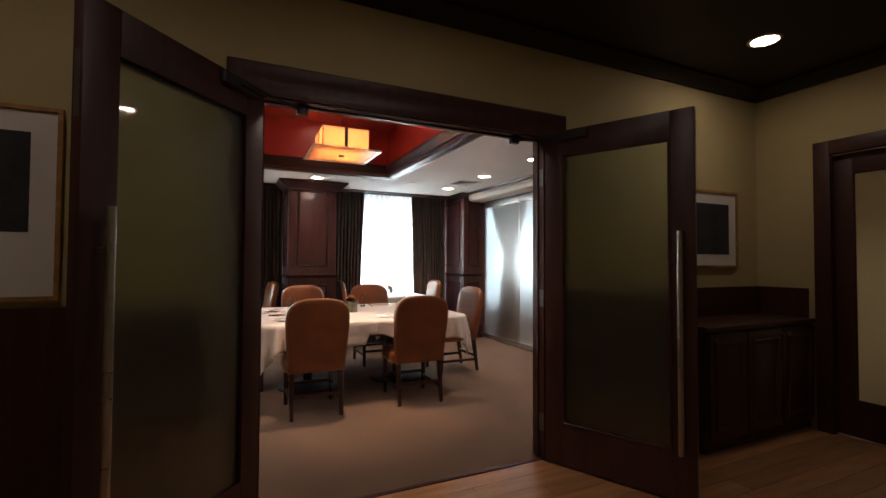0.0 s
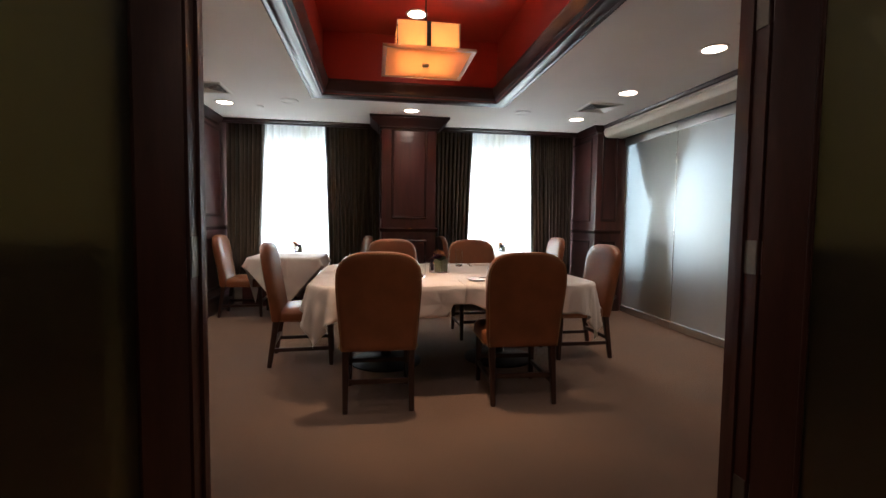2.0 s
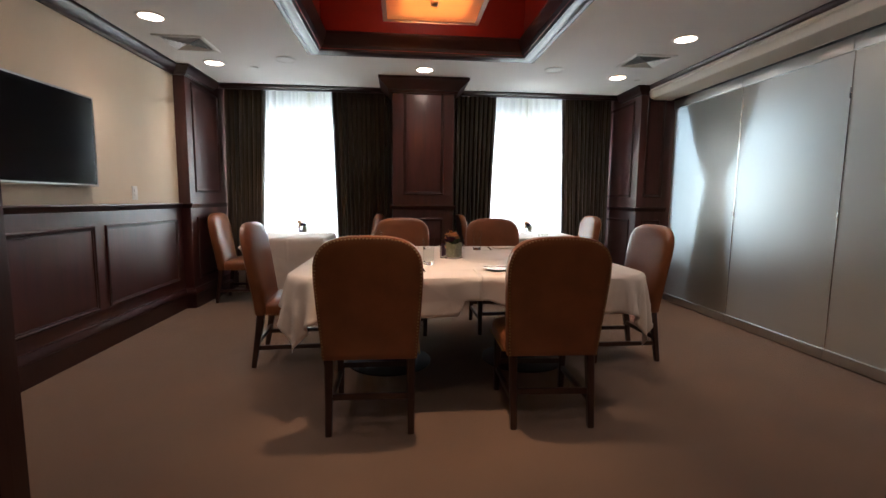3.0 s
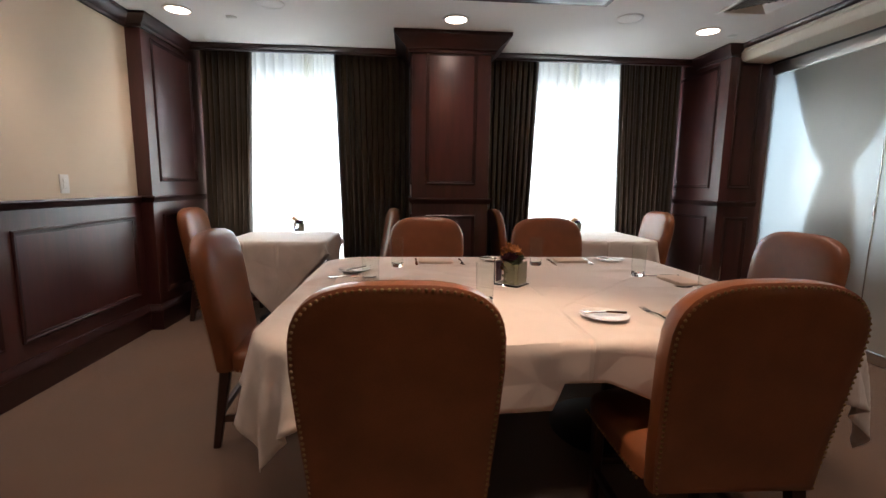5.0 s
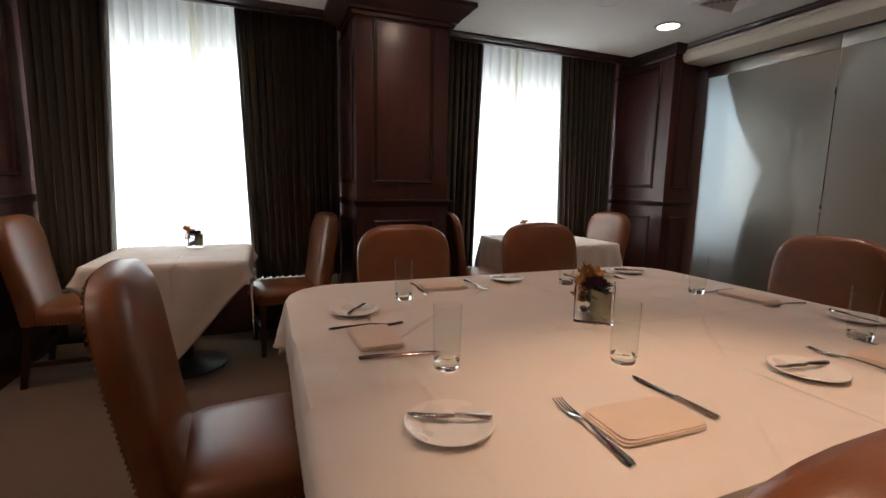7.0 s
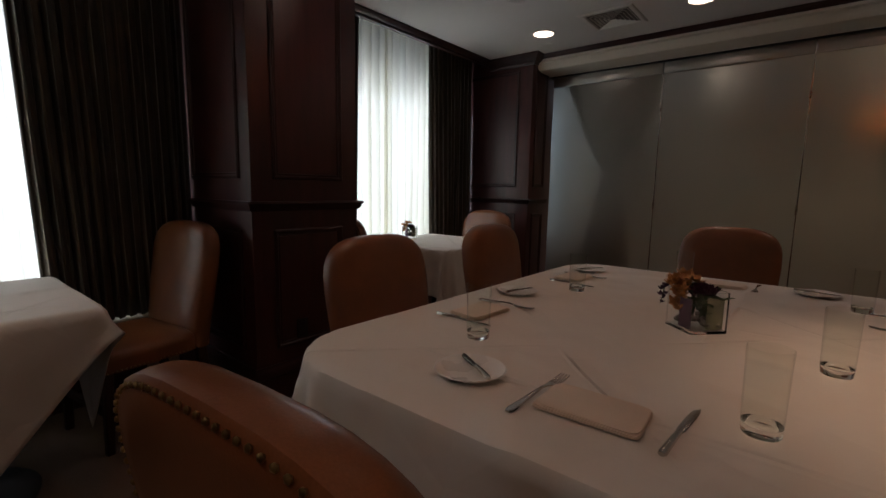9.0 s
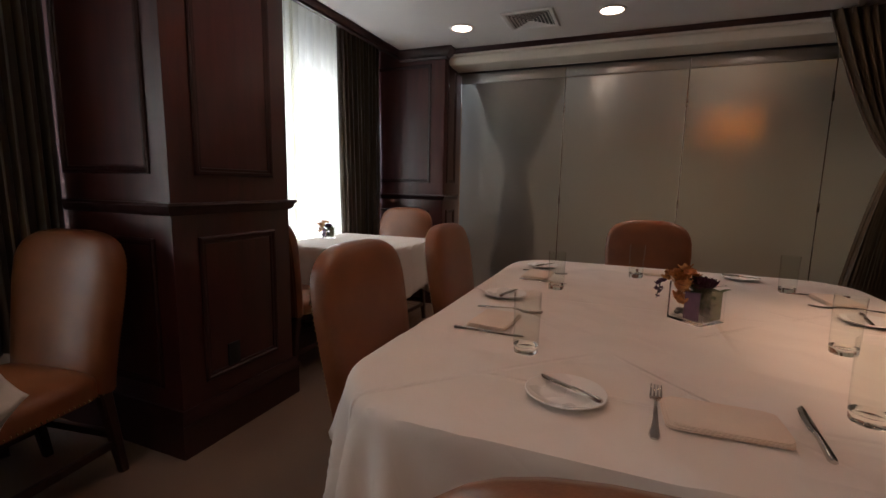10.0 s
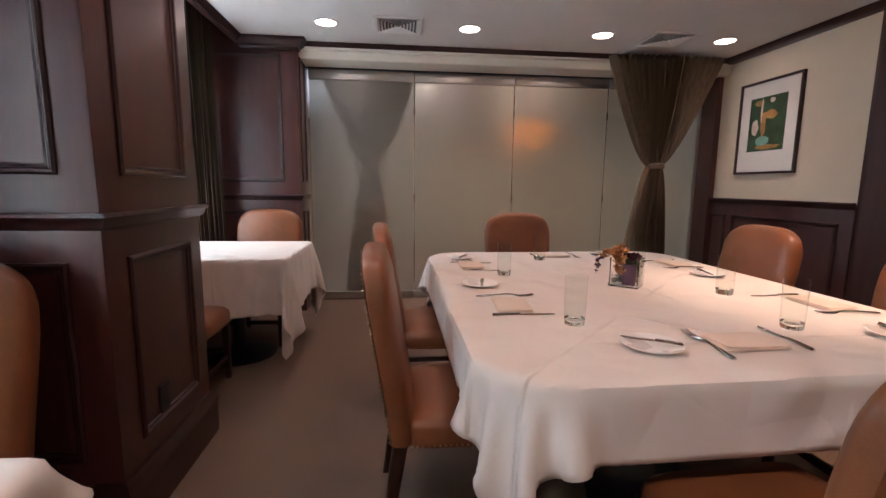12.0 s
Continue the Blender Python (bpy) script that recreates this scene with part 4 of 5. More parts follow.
def draped_cloth(parent, name, table, wide, deep, turn, z, seed, hem=None, shift=(0, 0), step=0.019, drops=260, label=""):
    """A cloth let fall over a table top (x0, y0, x1, y1, corner radius): its threads keep their length while the overhang sinks and folds."""
    x0, y0, x1, y1, r = table
    cx, cy, hx, hy = (x0 + x1) / 2, (y0 + y1) / 2, (x1 - x0) / 2, (y1 - y0) / 2
    nu, nv = int(wide / step) + 1, int(deep / step) + 1
    u, v = np.meshgrid(np.linspace(-wide / 2, wide / 2, nu), np.linspace(-deep / 2, deep / 2, nv), indexing="ij")
    c, s = math.cos(radians(turn)), math.sin(radians(turn))
    flat = np.stack([u * c - v * s + shift[0], u * s + v * c + shift[1], np.zeros_like(u)], -1)

    def outside(p):
        """How far a point lies beyond the table's edge, and which way is out."""
        q = np.abs(p[..., :2]) - np.array([hx - r, hy - r])
        far = np.maximum(q, 0)
        length = np.maximum(np.linalg.norm(far, axis=-1), 1e-9)
        gap = length + np.minimum(q.max(-1), 0) - r
        corner = far / length[..., None]
        side = np.stack([q[..., 0] > q[..., 1], q[..., 0] <= q[..., 1]], -1).astype(float)
        way = np.where((q.max(-1) > 0)[..., None], corner, side) * np.sign(p[..., :2])
        return gap, way
    if hem is not None:
        flat = hem(flat, cx, cy)
    gap0, _ = outside(flat)
    free = (gap0 > -0.004)[..., None].astype(float)
    rnd = np.random.RandomState(seed)
    p = flat.copy()
    soft = rnd.normal(0, 1, p.shape[:2])
    for _ in range(6):
        soft = (soft + np.roll(soft, 1, 0) + np.roll(soft, -1, 0) + np.roll(soft, 1, 1) + np.roll(soft, -1, 1)) / 5
    p[..., 2] -= free[..., 0] * (0.004 + 0.02 * np.maximum(gap0, 0) + 0.25 * np.abs(soft) * (gap0 > 0))
    old = p.copy()
    links = []
    for du, dv, stiff in ((1, 0, 1.0), (0, 1, 1.0), (1, 1, 0.35), (1, -1, 0.35), (3, 0, 0.05), (0, 3, 0.05)):
        for k in range(2):
            m = max(du, abs(dv))
            a = [slice(0, nu - du), slice(max(-dv, 0), nv - max(dv, 0))]
            b = [slice(du, nu), slice(max(-dv, 0) + dv, nv - max(dv, 0) + dv)]
            axis = 0 if du else 1
            pick = (np.arange(a[axis].stop - a[axis].start) // m) % 2 == k
            rest = np.linalg.norm(flat[tuple(a)] - flat[tuple(b)], axis=-1)
            shape = [1, 1, 1]
            shape[axis] = -1
            links.append((tuple(a), tuple(b), rest[..., None], pick.reshape(shape) * stiff))
    w = free
    for i in range(drops):
        move = (p - old) * (0.985 if i < drops * 0.6 else 0.9)
        old = p.copy()
        p = p + move * free
        p[..., 2] -= 0.00045 * free[..., 0]
        for _ in range(3):
            for a, b, rest, pick in links:
                d = p[b] - p[a]
                length = np.maximum(np.linalg.norm(d, axis=-1, keepdims=True), 1e-9)
                push = d * ((length - rest) / length) * pick / np.maximum(w[a] + w[b], 1)
                p[a] += push * w[a]
                p[b] -= push * w[b]
        gap, way = outside(p)
        under = (gap < 0.006) & (p[..., 2] < -0.004) & (free[..., 0] > 0)
        p[..., :2] += way * (under * (0.006 - gap))[..., None]
        on = (gap < 0) & (gap0 < 0.03)
        p[..., 2] = np.where(on & (p[..., 2] < 0), np.maximum(p[..., 2], -0.002), p[..., 2])
    ease = np.clip((gap0 + 0.03) / 0.03, 0, 1)[1:-1, 1:-1, None] * 0.5
    for _ in range(2):
        mean = (p[:-2, 1:-1] + p[2:, 1:-1] + p[1:-1, :-2] + p[1:-1, 2:]) / 4
        p[1:-1, 1:-1] += (mean - p[1:-1, 1:-1]) * ease
    bm = bmesh.new()
    grid = [[bm.verts.new((cx + p[i, j, 0], cy + p[i, j, 1], z + max(p[i, j, 2], -0.7))) for j in range(nv)] for i in range(nu)]
    for i in range(nu - 1):
        for j in range(nv - 1):
            bm.faces.new((grid[i][j], grid[i + 1][j], grid[i + 1][j + 1], grid[i][j + 1]))
    ob = part(name, bm, LINEN, parent, label)
    mod = ob.modifiers.new("thickness", "SOLIDIFY")
    mod.thickness, mod.offset = 0.0015, -1
    return ob


def pedestal(parent, x, y, r=0.27):
    bm = bmesh.new()
    lathe(bm, [(r, 0.0), (r, 0.012), (r * 0.92, 0.022), (0.09, 0.045), (0.052, 0.06)], 36, pose(x, y, 0))
    part("base", bm, BLACK, parent)
    bm = bmesh.new()
    lathe(bm, [(0.045, 0.05), (0.045, 0.7), (0.12, 0.712), (0.12, 0.722)], 24, pose(x, y, 0))
    part("column", bm, BLACK, parent)


TZT = 0.762
table = thing("dining_table", "large dining table on two black pedestals under a white cloth", "table")
bm = bmesh.new()
MAIN = (-0.425, 1.84, 1.675, 3.505, 0.23)
rim = rounded(*inset(MAIN, 0.022))
rings(bm, [[Vector((*p, 0.722)) for p, *_ in rim], [Vector((*p, TZT - 0.004)) for p, *_ in rim]], cap_start=True, cap_end=True)
part("tabletop", bm, DARK_WOOD, table)
pedestal(table, 0.13, 2.67, 0.3), pedestal(table, 1.12, 2.67, 0.3)
cloth = thing("tablecloth", "white linen tablecloth with pointed corner drops on the dining table", "tablecloth")


def main_hem(flat, cx, cy):
    """The hem is caught up in the middle of the south side, where two widths of linen meet."""
    x, edge = flat[..., 0] + cx, MAIN[1] - cy
    caught = np.clip((x - 0.53) / 0.03, 0, 1) * np.clip((0.9 - x) / 0.2, 0, 1)
    over = np.minimum(flat[..., 1] - edge, 0)
    out = flat.copy()
    out[..., 1] -= over * 0.42 * caught
    return out


draped_cloth(cloth, "linen", MAIN, 2.1 + 0.37, 1.665 + 0.385, 0.7, TZT, 21, main_hem, (0, -0.012))
TOP = TZT + 0.002


def small_table(x, y, w, name_label, size, turn, seed):
    t = thing("side_table", "small square table on a black pedestal under a white cloth", "table", "window tables")
    r = rounded(*inset((x - w / 2, y - w / 2, x + w / 2, y + w / 2, 0.03), 0.022), 60, 8)
    bm = bmesh.new()
    rings(bm, [[Vector((*p, 0.722)) for p, *_ in r], [Vector((*p, TZT - 0.004)) for p, *_ in r]], cap_start=True, cap_end=True)
    part("tabletop", bm, DARK_WOOD, t)
    pedestal(t, x, y, 0.25)
    cl = thing("tablecloth", name_label, "tablecloth", "window tablecloths")

    draped_cloth(cl, "linen", (x - w / 2, y - w / 2, x + w / 2, y + w / 2, 0.03), size, size, turn, TZT, seed, step=0.0165)


small_table(-1.02, 4.70, 0.84, "white linen tablecloth with a pointed drop on the small window table", 1.36, 44, 31)
small_table(1.87, 4.83, 0.90, "white linen tablecloth falling in folds on the small window table", 1.6, 6, 41)


# ---- things on the tables ----
def make_glass():
    g = thing("water_glass", "clear tall straight drinking glass with a thick base", "glass", "water glasses")
    bm = bmesh.new()
    lathe(bm, [(0.0338, 0.022), (0.0345, 0.03), (0.037, 0.164), (0.0369, 0.1655), (0.0362, 0.166), (0.0355, 0.1655), (0.0354, 0.164), (0.033, 0.03), (0.0322, 0.0225)], 32)
    bmesh.ops.delete(bm, geom=[f for f in bm.faces if len(f.verts) > 4], context="FACES_ONLY")
    o = part("tumbler", bm, THIN_GLASS, g)
    o.visible_shadow = False
    bm = bmesh.new()
    lathe(bm, [(0.0, 0.0), (0.03, 0.0), (0.0325, 0.003), (0.0338, 0.0215), (0.031, 0.0205), (0.02, 0.017), (0.0, 0.0155)], 32)
    o = part("thick_base", bm, THICK_GLASS, g)
    o.visible_shadow = False
    return g


def make_plate():
    p = thing("side_plate", "small round white china side plate", "plate", "side plates")
    bm = bmesh.new()
    lathe(bm, [(0.0, 0.0), (0.048, 0.0), (0.054, 0.002), (0.083, 0.011), (0.087, 0.0135), (0.085, 0.015), (0.079, 0.0135), (0.057, 0.0055), (0.052, 0.0045), (0.0, 0.004)], 40)
    part("dish", bm, CHINA, p)
    return p


def blade_mesh(stations, thick):
    """A flat tapering form along y from (y, left, right, z) stations."""
    bm = bmesh.new()
    loops = []
    for y, a, b, z in stations:
        loops.append([Vector((a, y, z)), Vector(((a + b) / 2, y, z - thick * 0.3)), Vector((b, y, z)), Vector((b * 0.9 + a * 0.1, y, z + thick)), Vector(((a + b) / 2, y, z + thick * 1.25)), Vector((a * 0.9 + b * 0.1, y, z + thick))])
    return rings(bm, loops, cap_start=True, cap_end=True)


def make_knife(name, label, length, group):
    k = thing(name, label, "knife", group)
    h = length * 0.44
    part("handle", blade_mesh([(0, -0.004, 0.004, 0.002), (0.006, -0.0075, 0.0075, 0.002), (h * 0.5, -0.0065, 0.0065, 0.003), (h * 0.94, -0.005, 0.005, 0.003), (h, -0.0055, 0.0055, 0.003)], 0.0055), SILVER, k)
    part("blade", blade_mesh([(h, -0.005, 0.005, 0.003), (h + 0.012, -0.0085, 0.008, 0.003), (length * 0.75, -0.0095, 0.0085, 0.002), (length * 0.93, -0.007, 0.008, 0.002), (length, 0.003, 0.0055, 0.002)], 0.0016), SILVER, k)
    return k


def make_fork():
    g = 1.18
    k = thing("fork", "polished steel dinner fork on the cloth", "fork", "forks")
    part("handle", blade_mesh([(0, -0.006, 0.006, 0.001), (0.01 * g, -0.0105, 0.0105, 0.002), (0.05 * g, -0.0065, 0.0065, 0.005), (0.11 * g, -0.0035, 0.0035, 0.009), (0.132 * g, -0.0038, 0.0038, 0.006), (0.142 * g, -0.011, 0.011, 0.003), (0.155 * g, -0.0128, 0.0128, 0.001)], 0.003), SILVER, k)
    for i in range(4):
        x = -0.0104 + 0.00693 * i
        part("tine", blade_mesh([(0.154 * g, x - 0.0024, x + 0.0024, 0.001), (0.18 * g, x - 0.0018, x + 0.0018, 0.002), (0.203 * g, x - 0.0009, x + 0.0009, 0.006)], 0.002), SILVER, k)
    return k


def make_napkin():
    k = thing("napkin", "folded pale peach linen napkin", "napkin", "napkins")
    for i, (w, d) in enumerate(((0.105, 0.066), (0.103, 0.065), (0.1, 0.062))):
        bm = bmesh.new()
        loops = []
        z = 0.001 + 0.0042 * i
        for e, dz in ((0.004, 0), (0, 0.0013), (0, 0.003), (0.005, 0.0042)):
            loop = []
            for j in range(28):
                a = 2 * math.pi * j / 28
                cx, sy = math.cos(a), math.sin(a)
                loop.append(Vector((math.copysign(abs(cx) ** 0.22, cx) * (w - e) + 0.002 * i, math.copysign(abs(sy) ** 0.22, sy) * (d - e), z + dz + 0.0012 * math.sin(3 * a + i))))
            loops.append(loop)
        rings(bm, loops, cap_start=True, cap_end=True)
        part("fold", bm, NAPKIN, k)
    return k


masters = {}


def put(kind, maker, m):
    """The first of a kind is built in place, the rest are copies of it."""
    if kind not in masters:
        masters[kind] = maker()
        masters[kind].matrix_world = m
        return masters[kind]
    return copy_thing(masters[kind], m)


def place_setting(ox, oy, turn, plate, glass, seed, napkin_turn=0):
    """A cover for a diner who looks along turn (0: to the windows) over the table edge at ox, oy."""
    rnd = random.Random(seed)
    base = pose(ox, oy, TOP, 0, 0, turn)

    def at(u, v, z=0.0, rz=0.0):
        return base @ pose(u, v, z, 0, 0, rz)
    j = lambda k: rnd.uniform(-k, k)
    put("napkin", make_napkin, at(j(0.015), 0.215 + j(0.02), 0.0, napkin_turn + j(5)))
    put("fork", make_fork, at(-0.13 + j(0.01), 0.11 + j(0.02), 0.0, -3 + j(6)))
    put("knife", lambda: make_knife("table_knife", "polished steel table knife on the cloth", 0.225, "table knives"), at(0.135 + j(0.01), 0.14 + j(0.02), 0.0, j(5)))
    put("plate", make_plate, pose(*plate, TOP, 0, 0, 0))
    put("butter", lambda: make_knife("butter_knife", "small steel butter knife laid across a plate", 0.165, "butter knives"),
        pose(plate[0], plate[1], TOP + 0.0135, 0, 0, turn + 75 + j(18)) @ pose(0.012, -0.082, 0))
    put("glass", make_glass, pose(*glass, TOP, 0, 0, 0))


place_setting(-0.425, 2.68, -90, (-0.205, 2.985), (-0.072, 2.42), 1)
place_setting(0.27, 3.505, 180, (0.615, 3.33), (0.021, 3.12), 2)
place_setting(1.10, 3.505, 180, (1.37, 3.31), (0.845, 3.16), 3)
place_setting(0.205, 1.84, 0, (-0.174, 2.152), (0.389, 2.30), 4)
place_setting(1.12, 1.84, 0, (0.789, 2.085), (1.255, 2.2), 5)
place_setting(1.675, 2.68, 90, (1.5, 2.33), (1.305, 2.826), 6)


def petals(bm, c, r, n, rnd, cup=0.5):
    """A blossom of curved petals."""
    axis = Vector((rnd.uniform(-0.6, 0.6), rnd.uniform(-0.6, 0.6), 1)).normalized()
    q = axis.to_track_quat("Z", "Y").to_matrix().to_4x4()
    for layer, k in ((1.0, n), (0.62, n - 1)):
        for i in range(k):
            a = 2 * math.pi * (i + 0.5 * (layer < 1)) / k + rnd.uniform(-0.15, 0.15)
            m = Matrix.Translation(c) @ q @ Matrix.Rotation(a, 4, "Z")
            rr = r * layer
            rows = [[m @ Vector((rr * f, w * rr * math.sin(math.pi * min(0.12 + f * 0.85, 1)) * 0.5, rr * (cup * f * f + 0.25 * w * w * f) + 0.3 * r * (1 - layer))) for w in (-1, 0, 1)] for f in (0.05, 0.4, 0.75, 1.0)]
            rings(bm, rows, closed_u=False)


def leaf_blade(bm, p, d, length, width, rnd):
    side = d.cross(Vector((0, 0, 1)))
    side = (side if side.length > 0.01 else Vector((1, 0, 0))).normalized()
    rows = []
    for f in (0, 0.3, 0.6, 0.85, 1):
        c = p + d * length * f + Vector((0, 0, -0.25 * length * f * f))
        w = width * math.sin(math.pi * (0.08 + 0.9 * f)) / 2
        rows.append([c - side * w + Vector((0, 0, w * 0.3)), c, c + side * w + Vector((0, 0, w * 0.3))])
    rings(bm, rows, closed_u=False)


def flower_vase(x, y, size, turn, label, spray, seed, big):
    rnd = random.Random(seed)
    v = thing("flower_vase", label, "vase", m=pose(x, y, TOP, 0, 0, turn))
    h, t = size, 0.004
    s = size / 2
    bm = bmesh.new()

    def sq(r, z):
        e = 0.006
        return [Vector(p) for p in ((-r + e, -r, z), (r - e, -r, z), (r, -r + e, z), (r, r - e, z), (r - e, r, z), (-r + e, r, z), (-r, r - e, z), (-r, -r + e, z))]
    rings(bm, [sq(s, 0), sq(s, h), sq(s - t, h), sq(s - t, 0.008)], cap_start=True, cap_end=True)
    o = part("glass_cube", bm, GLASS, v, "square clear glass vase")
    o.visible_shadow = False
    bm = bmesh.new()
    for i in range(26 if big else 12):
        r = rnd.uniform(0.009, 0.014)
        bmesh.ops.create_icosphere(bm, subdivisions=2, radius=r, matrix=Matrix.Translation((rnd.uniform(-1, 1) * (s - t - r), rnd.uniform(-1, 1) * (s - t - r), 0.01 + r * 0.7 + rnd.uniform(0, 0.02))) @ Matrix.Diagonal((1, 1.2, 0.7, 1)))
    tagged(part("pebbles", bm, PEBBLE, v), kind="stuff")
    e = s - t - 0.003
    for name, material, corners in (("leaf_wrap", GREY_LEAF, ((-e * 0.2, -e), (e * 0.8, -e), (e, -e * 0.8), (e, e * 0.6))),
                                    ("leaf_wrap", PURPLE_LEAF, ((-e, -e * 0.9), (-e, -e * 0.3), (-e, e * 0.05)))):
        bm = bmesh.new()
        rings(bm, [[Vector((px, py, z + 0.006 * math.sin(40 * (px - py)) * (z > 0.03))) for px, py in corners] for z in (0.012, h * 0.5, h * 0.86)], closed_u=False)
        part(name, bm, material, v, "broad leaf pressed inside the glass")
    bm = bmesh.new()
    for i in range(60 if big else 24):
        a = rnd.uniform(0, 2 * math.pi)
        p = Vector((rnd.uniform(-0.5, 1) * s * 0.6, rnd.uniform(-1, 0.4) * s * 0.6, rnd.uniform(0.3, 0.95) * h))
        leaf_blade(bm, p, Vector((math.cos(a) * 0.6, math.sin(a) * 0.6, rnd.uniform(0.4, 1))).normalized(), rnd.uniform(0.035, 0.07) * size / 0.12, 0.032 * size / 0.12, rnd)
    tagged(part("leaves", bm, LEAF, v, "dark green leaves"), kind="stuff")
    bm = bmesh.new()
    for i in range(3):
        for k in range(4):
            petals(bm, Vector((0.012 * (i - 1), -s * 0.45 + 0.015 * (i % 2), h * 0.9 + 0.005 * k)), (0.029 - 0.005 * k) * size / 0.12, 7, rnd, 0.8)
    part("blossom", bm, PURPLE_PETAL, v, "deep purple blossom")
    bm = bmesh.new()
    for k in range(22 if big else 16):
        q = size / 0.13
        p = Vector((rnd.uniform(-0.95, 0.1) * s, rnd.uniform(-0.1, 1.0) * s, h * 0.95 + rnd.uniform(-0.01, 0.05) * q))
        if k % 4 == 0:
            p = Vector((-s * 0.8, rnd.uniform(0.1, 0.75) * s, h * rnd.uniform(0.4, 0.85)))
        petals(bm, p, rnd.uniform(0.02, 0.03) * (1 if big else 0.8), 5, rnd, 0.6)
    part("blossom", bm, ORANGE_PETAL, v, "orange blossom")
    if spray:
        bm = bmesh.new()
        path = [Vector((-s * 0.5, s * 0.5, h)), Vector((-s * 0.5, s + 0.02, h + 0.018)), Vector((-s * 0.55, s + 0.052, h - 0.01)), Vector((-s * 0.6, s + 0.066, h - 0.08))]
        tube(bm, path, [0.0022, 0.002, 0.0016, 0.001], 6)
        part("stem", bm, LEAF, v)
        for lo, hi, material, label in ((0, 15, ORANGE_PETAL, "trailing spray of small orange flowers"), (15, 26, PURPLE_LEAF, "dark buds along a trailing stem")):
            bm = bmesh.new()
            for k in range(lo, hi):
                f = k / 25 * 2.999
                i = int(f)
                petals(bm, path[i].lerp(path[i + 1], f - i) + Vector((rnd.uniform(-0.012, 0.012), rnd.uniform(-0.012, 0.012), rnd.uniform(-0.008, 0.008))), 0.021 - 0.0005 * k, 4, rnd, 0.7)
            part("spray", bm, material, v, label)
    return v


flower_vase(0.58, 2.645, 0.13, -42, "square glass vase of orange and purple flowers on the dining table", True, 51, True)
flower_vase(-0.965, 4.97, 0.1, 20, "small glass vase with an orange flower on the window table", False, 52, False)
flower_vase(1.86, 5.15, 0.1, -15, "small glass vase with an orange flower on the window table", False, 53, False)


# ---- ceiling fittings ----
def downlight(x, y, z, lens, label, group, r=0.082):
    d = thing("downlight", label, "ceiling light", group, m=pose(x, y, z))
    bm = bmesh.new()
    lathe(bm, [(r, -0.0), (r + 0.022, -0.001), (r + 0.02, -0.005), (r + 0.004, -0.009), (r - 0.002, -0.006), (r - 0.003, 0.0)], 36)
    part("trim_ring", bm, WHITE_PAINT, d)
    bm = bmesh.new()
    lathe(bm, [(r - 0.003, -0.001), (r - 0.003, -0.003), (0.001, -0.0045)], 36)
    part("lens", bm, lens, d, "glowing frosted lens")
    return d


DL = "round recessed ceiling downlight, lit warm white"
for x, y in ((2.527, 4.264), (2.527, 3.096), (2.527, 1.945), (2.527, 0.817), (0.452, 4.233), (0.45, 0.74), (-1.632, 4.266), (-1.63, 3.125), (-1.63, 1.96), (-1.63, 0.82)):
    downlight(x, y, CEIL, LENS, DL, "room downlights")
    beam(x, y, CEIL, BEAM_POWER * (0.4 if (x, y) == (0.452, 4.233) else 0.55 if y < 1 else 1))
for y, watts in ((3.16, 44), (1.775, 215)):
    downlight(0.413, y, TZ, LENS, "round recessed downlight in the red tray", "room downlights")
    beam(0.413, y, TZ, watts, 48 if y < 2 else 66, 0.9, (1.0, 0.64, 0.35))
for x, y in ((2.72, -0.42), (0.3, -1.15), (-1.6, -1.0), (0.4, -3.2)):
    downlight(x, y, HC, HALL_LENS, "round recessed downlight in the dark hall ceiling", "hall downlights")

# unseen lamps, added so that the frosted partition is brighter from behind
for x, y in ((4.9, 3.3), (6.6, 1.8)):
    downlight(x, y, 2.52, LENS, "unseen round downlight added to light the neighbouring dining room", "next room downlights")
    beam(x, y, 2.52, 145, 150)
# lamp added out of sight to make the side door's pane pale
beam(4.45, -1.0, 2.6, 45)
downlight(4.45, -1.0, 2.6, LENS, "unseen round downlight added to brighten the pane of the side door", "hall downlights")


def air_vent(x, y, w, turn):
    v = thing("ceiling_vent", "square white metal ceiling air vent with nested four-way slats", "air vent", "ceiling vents", m=pose(x, y, CEIL, 0, 0, turn))
    s = w / 2
    bm = bmesh.new()
    loops = []
    for r, z in ((s, -0.001), (s, -0.006), (s - 0.01, -0.012), (s - 0.035, -0.009), (s - 0.04, -0.001)):
        loops.append([Vector((-r, -r, z)), Vector((r, -r, z)), Vector((r, r, z)), Vector((-r, r, z))])
    rings(bm, loops)
    part("vent_frame", bm, VENT_METAL, v, smooth=False)
    # dark sheet: the shade inside the duct, put into colour between the slats
    part("shade_sheet", boxes((-s + 0.04, -s + 0.04, -0.004, s - 0.04, s - 0.04, -0.001)), VENT_SHADE, v, smooth=False)
    a = s - 0.04
    for i in range(6):
        r = a - 0.026 * i
        bm = bmesh.new()
        rings(bm, [[Vector((-q, -q, z)), Vector((q, -q, z)), Vector((q, q, z)), Vector((-q, q, z))] for q, z in ((r, -0.013), (r - 0.002, -0.013), (r - 0.009, -0.005), (r - 0.011, -0.005))])
        part("slat", bm, VENT_METAL, v, smooth=False)
    return v


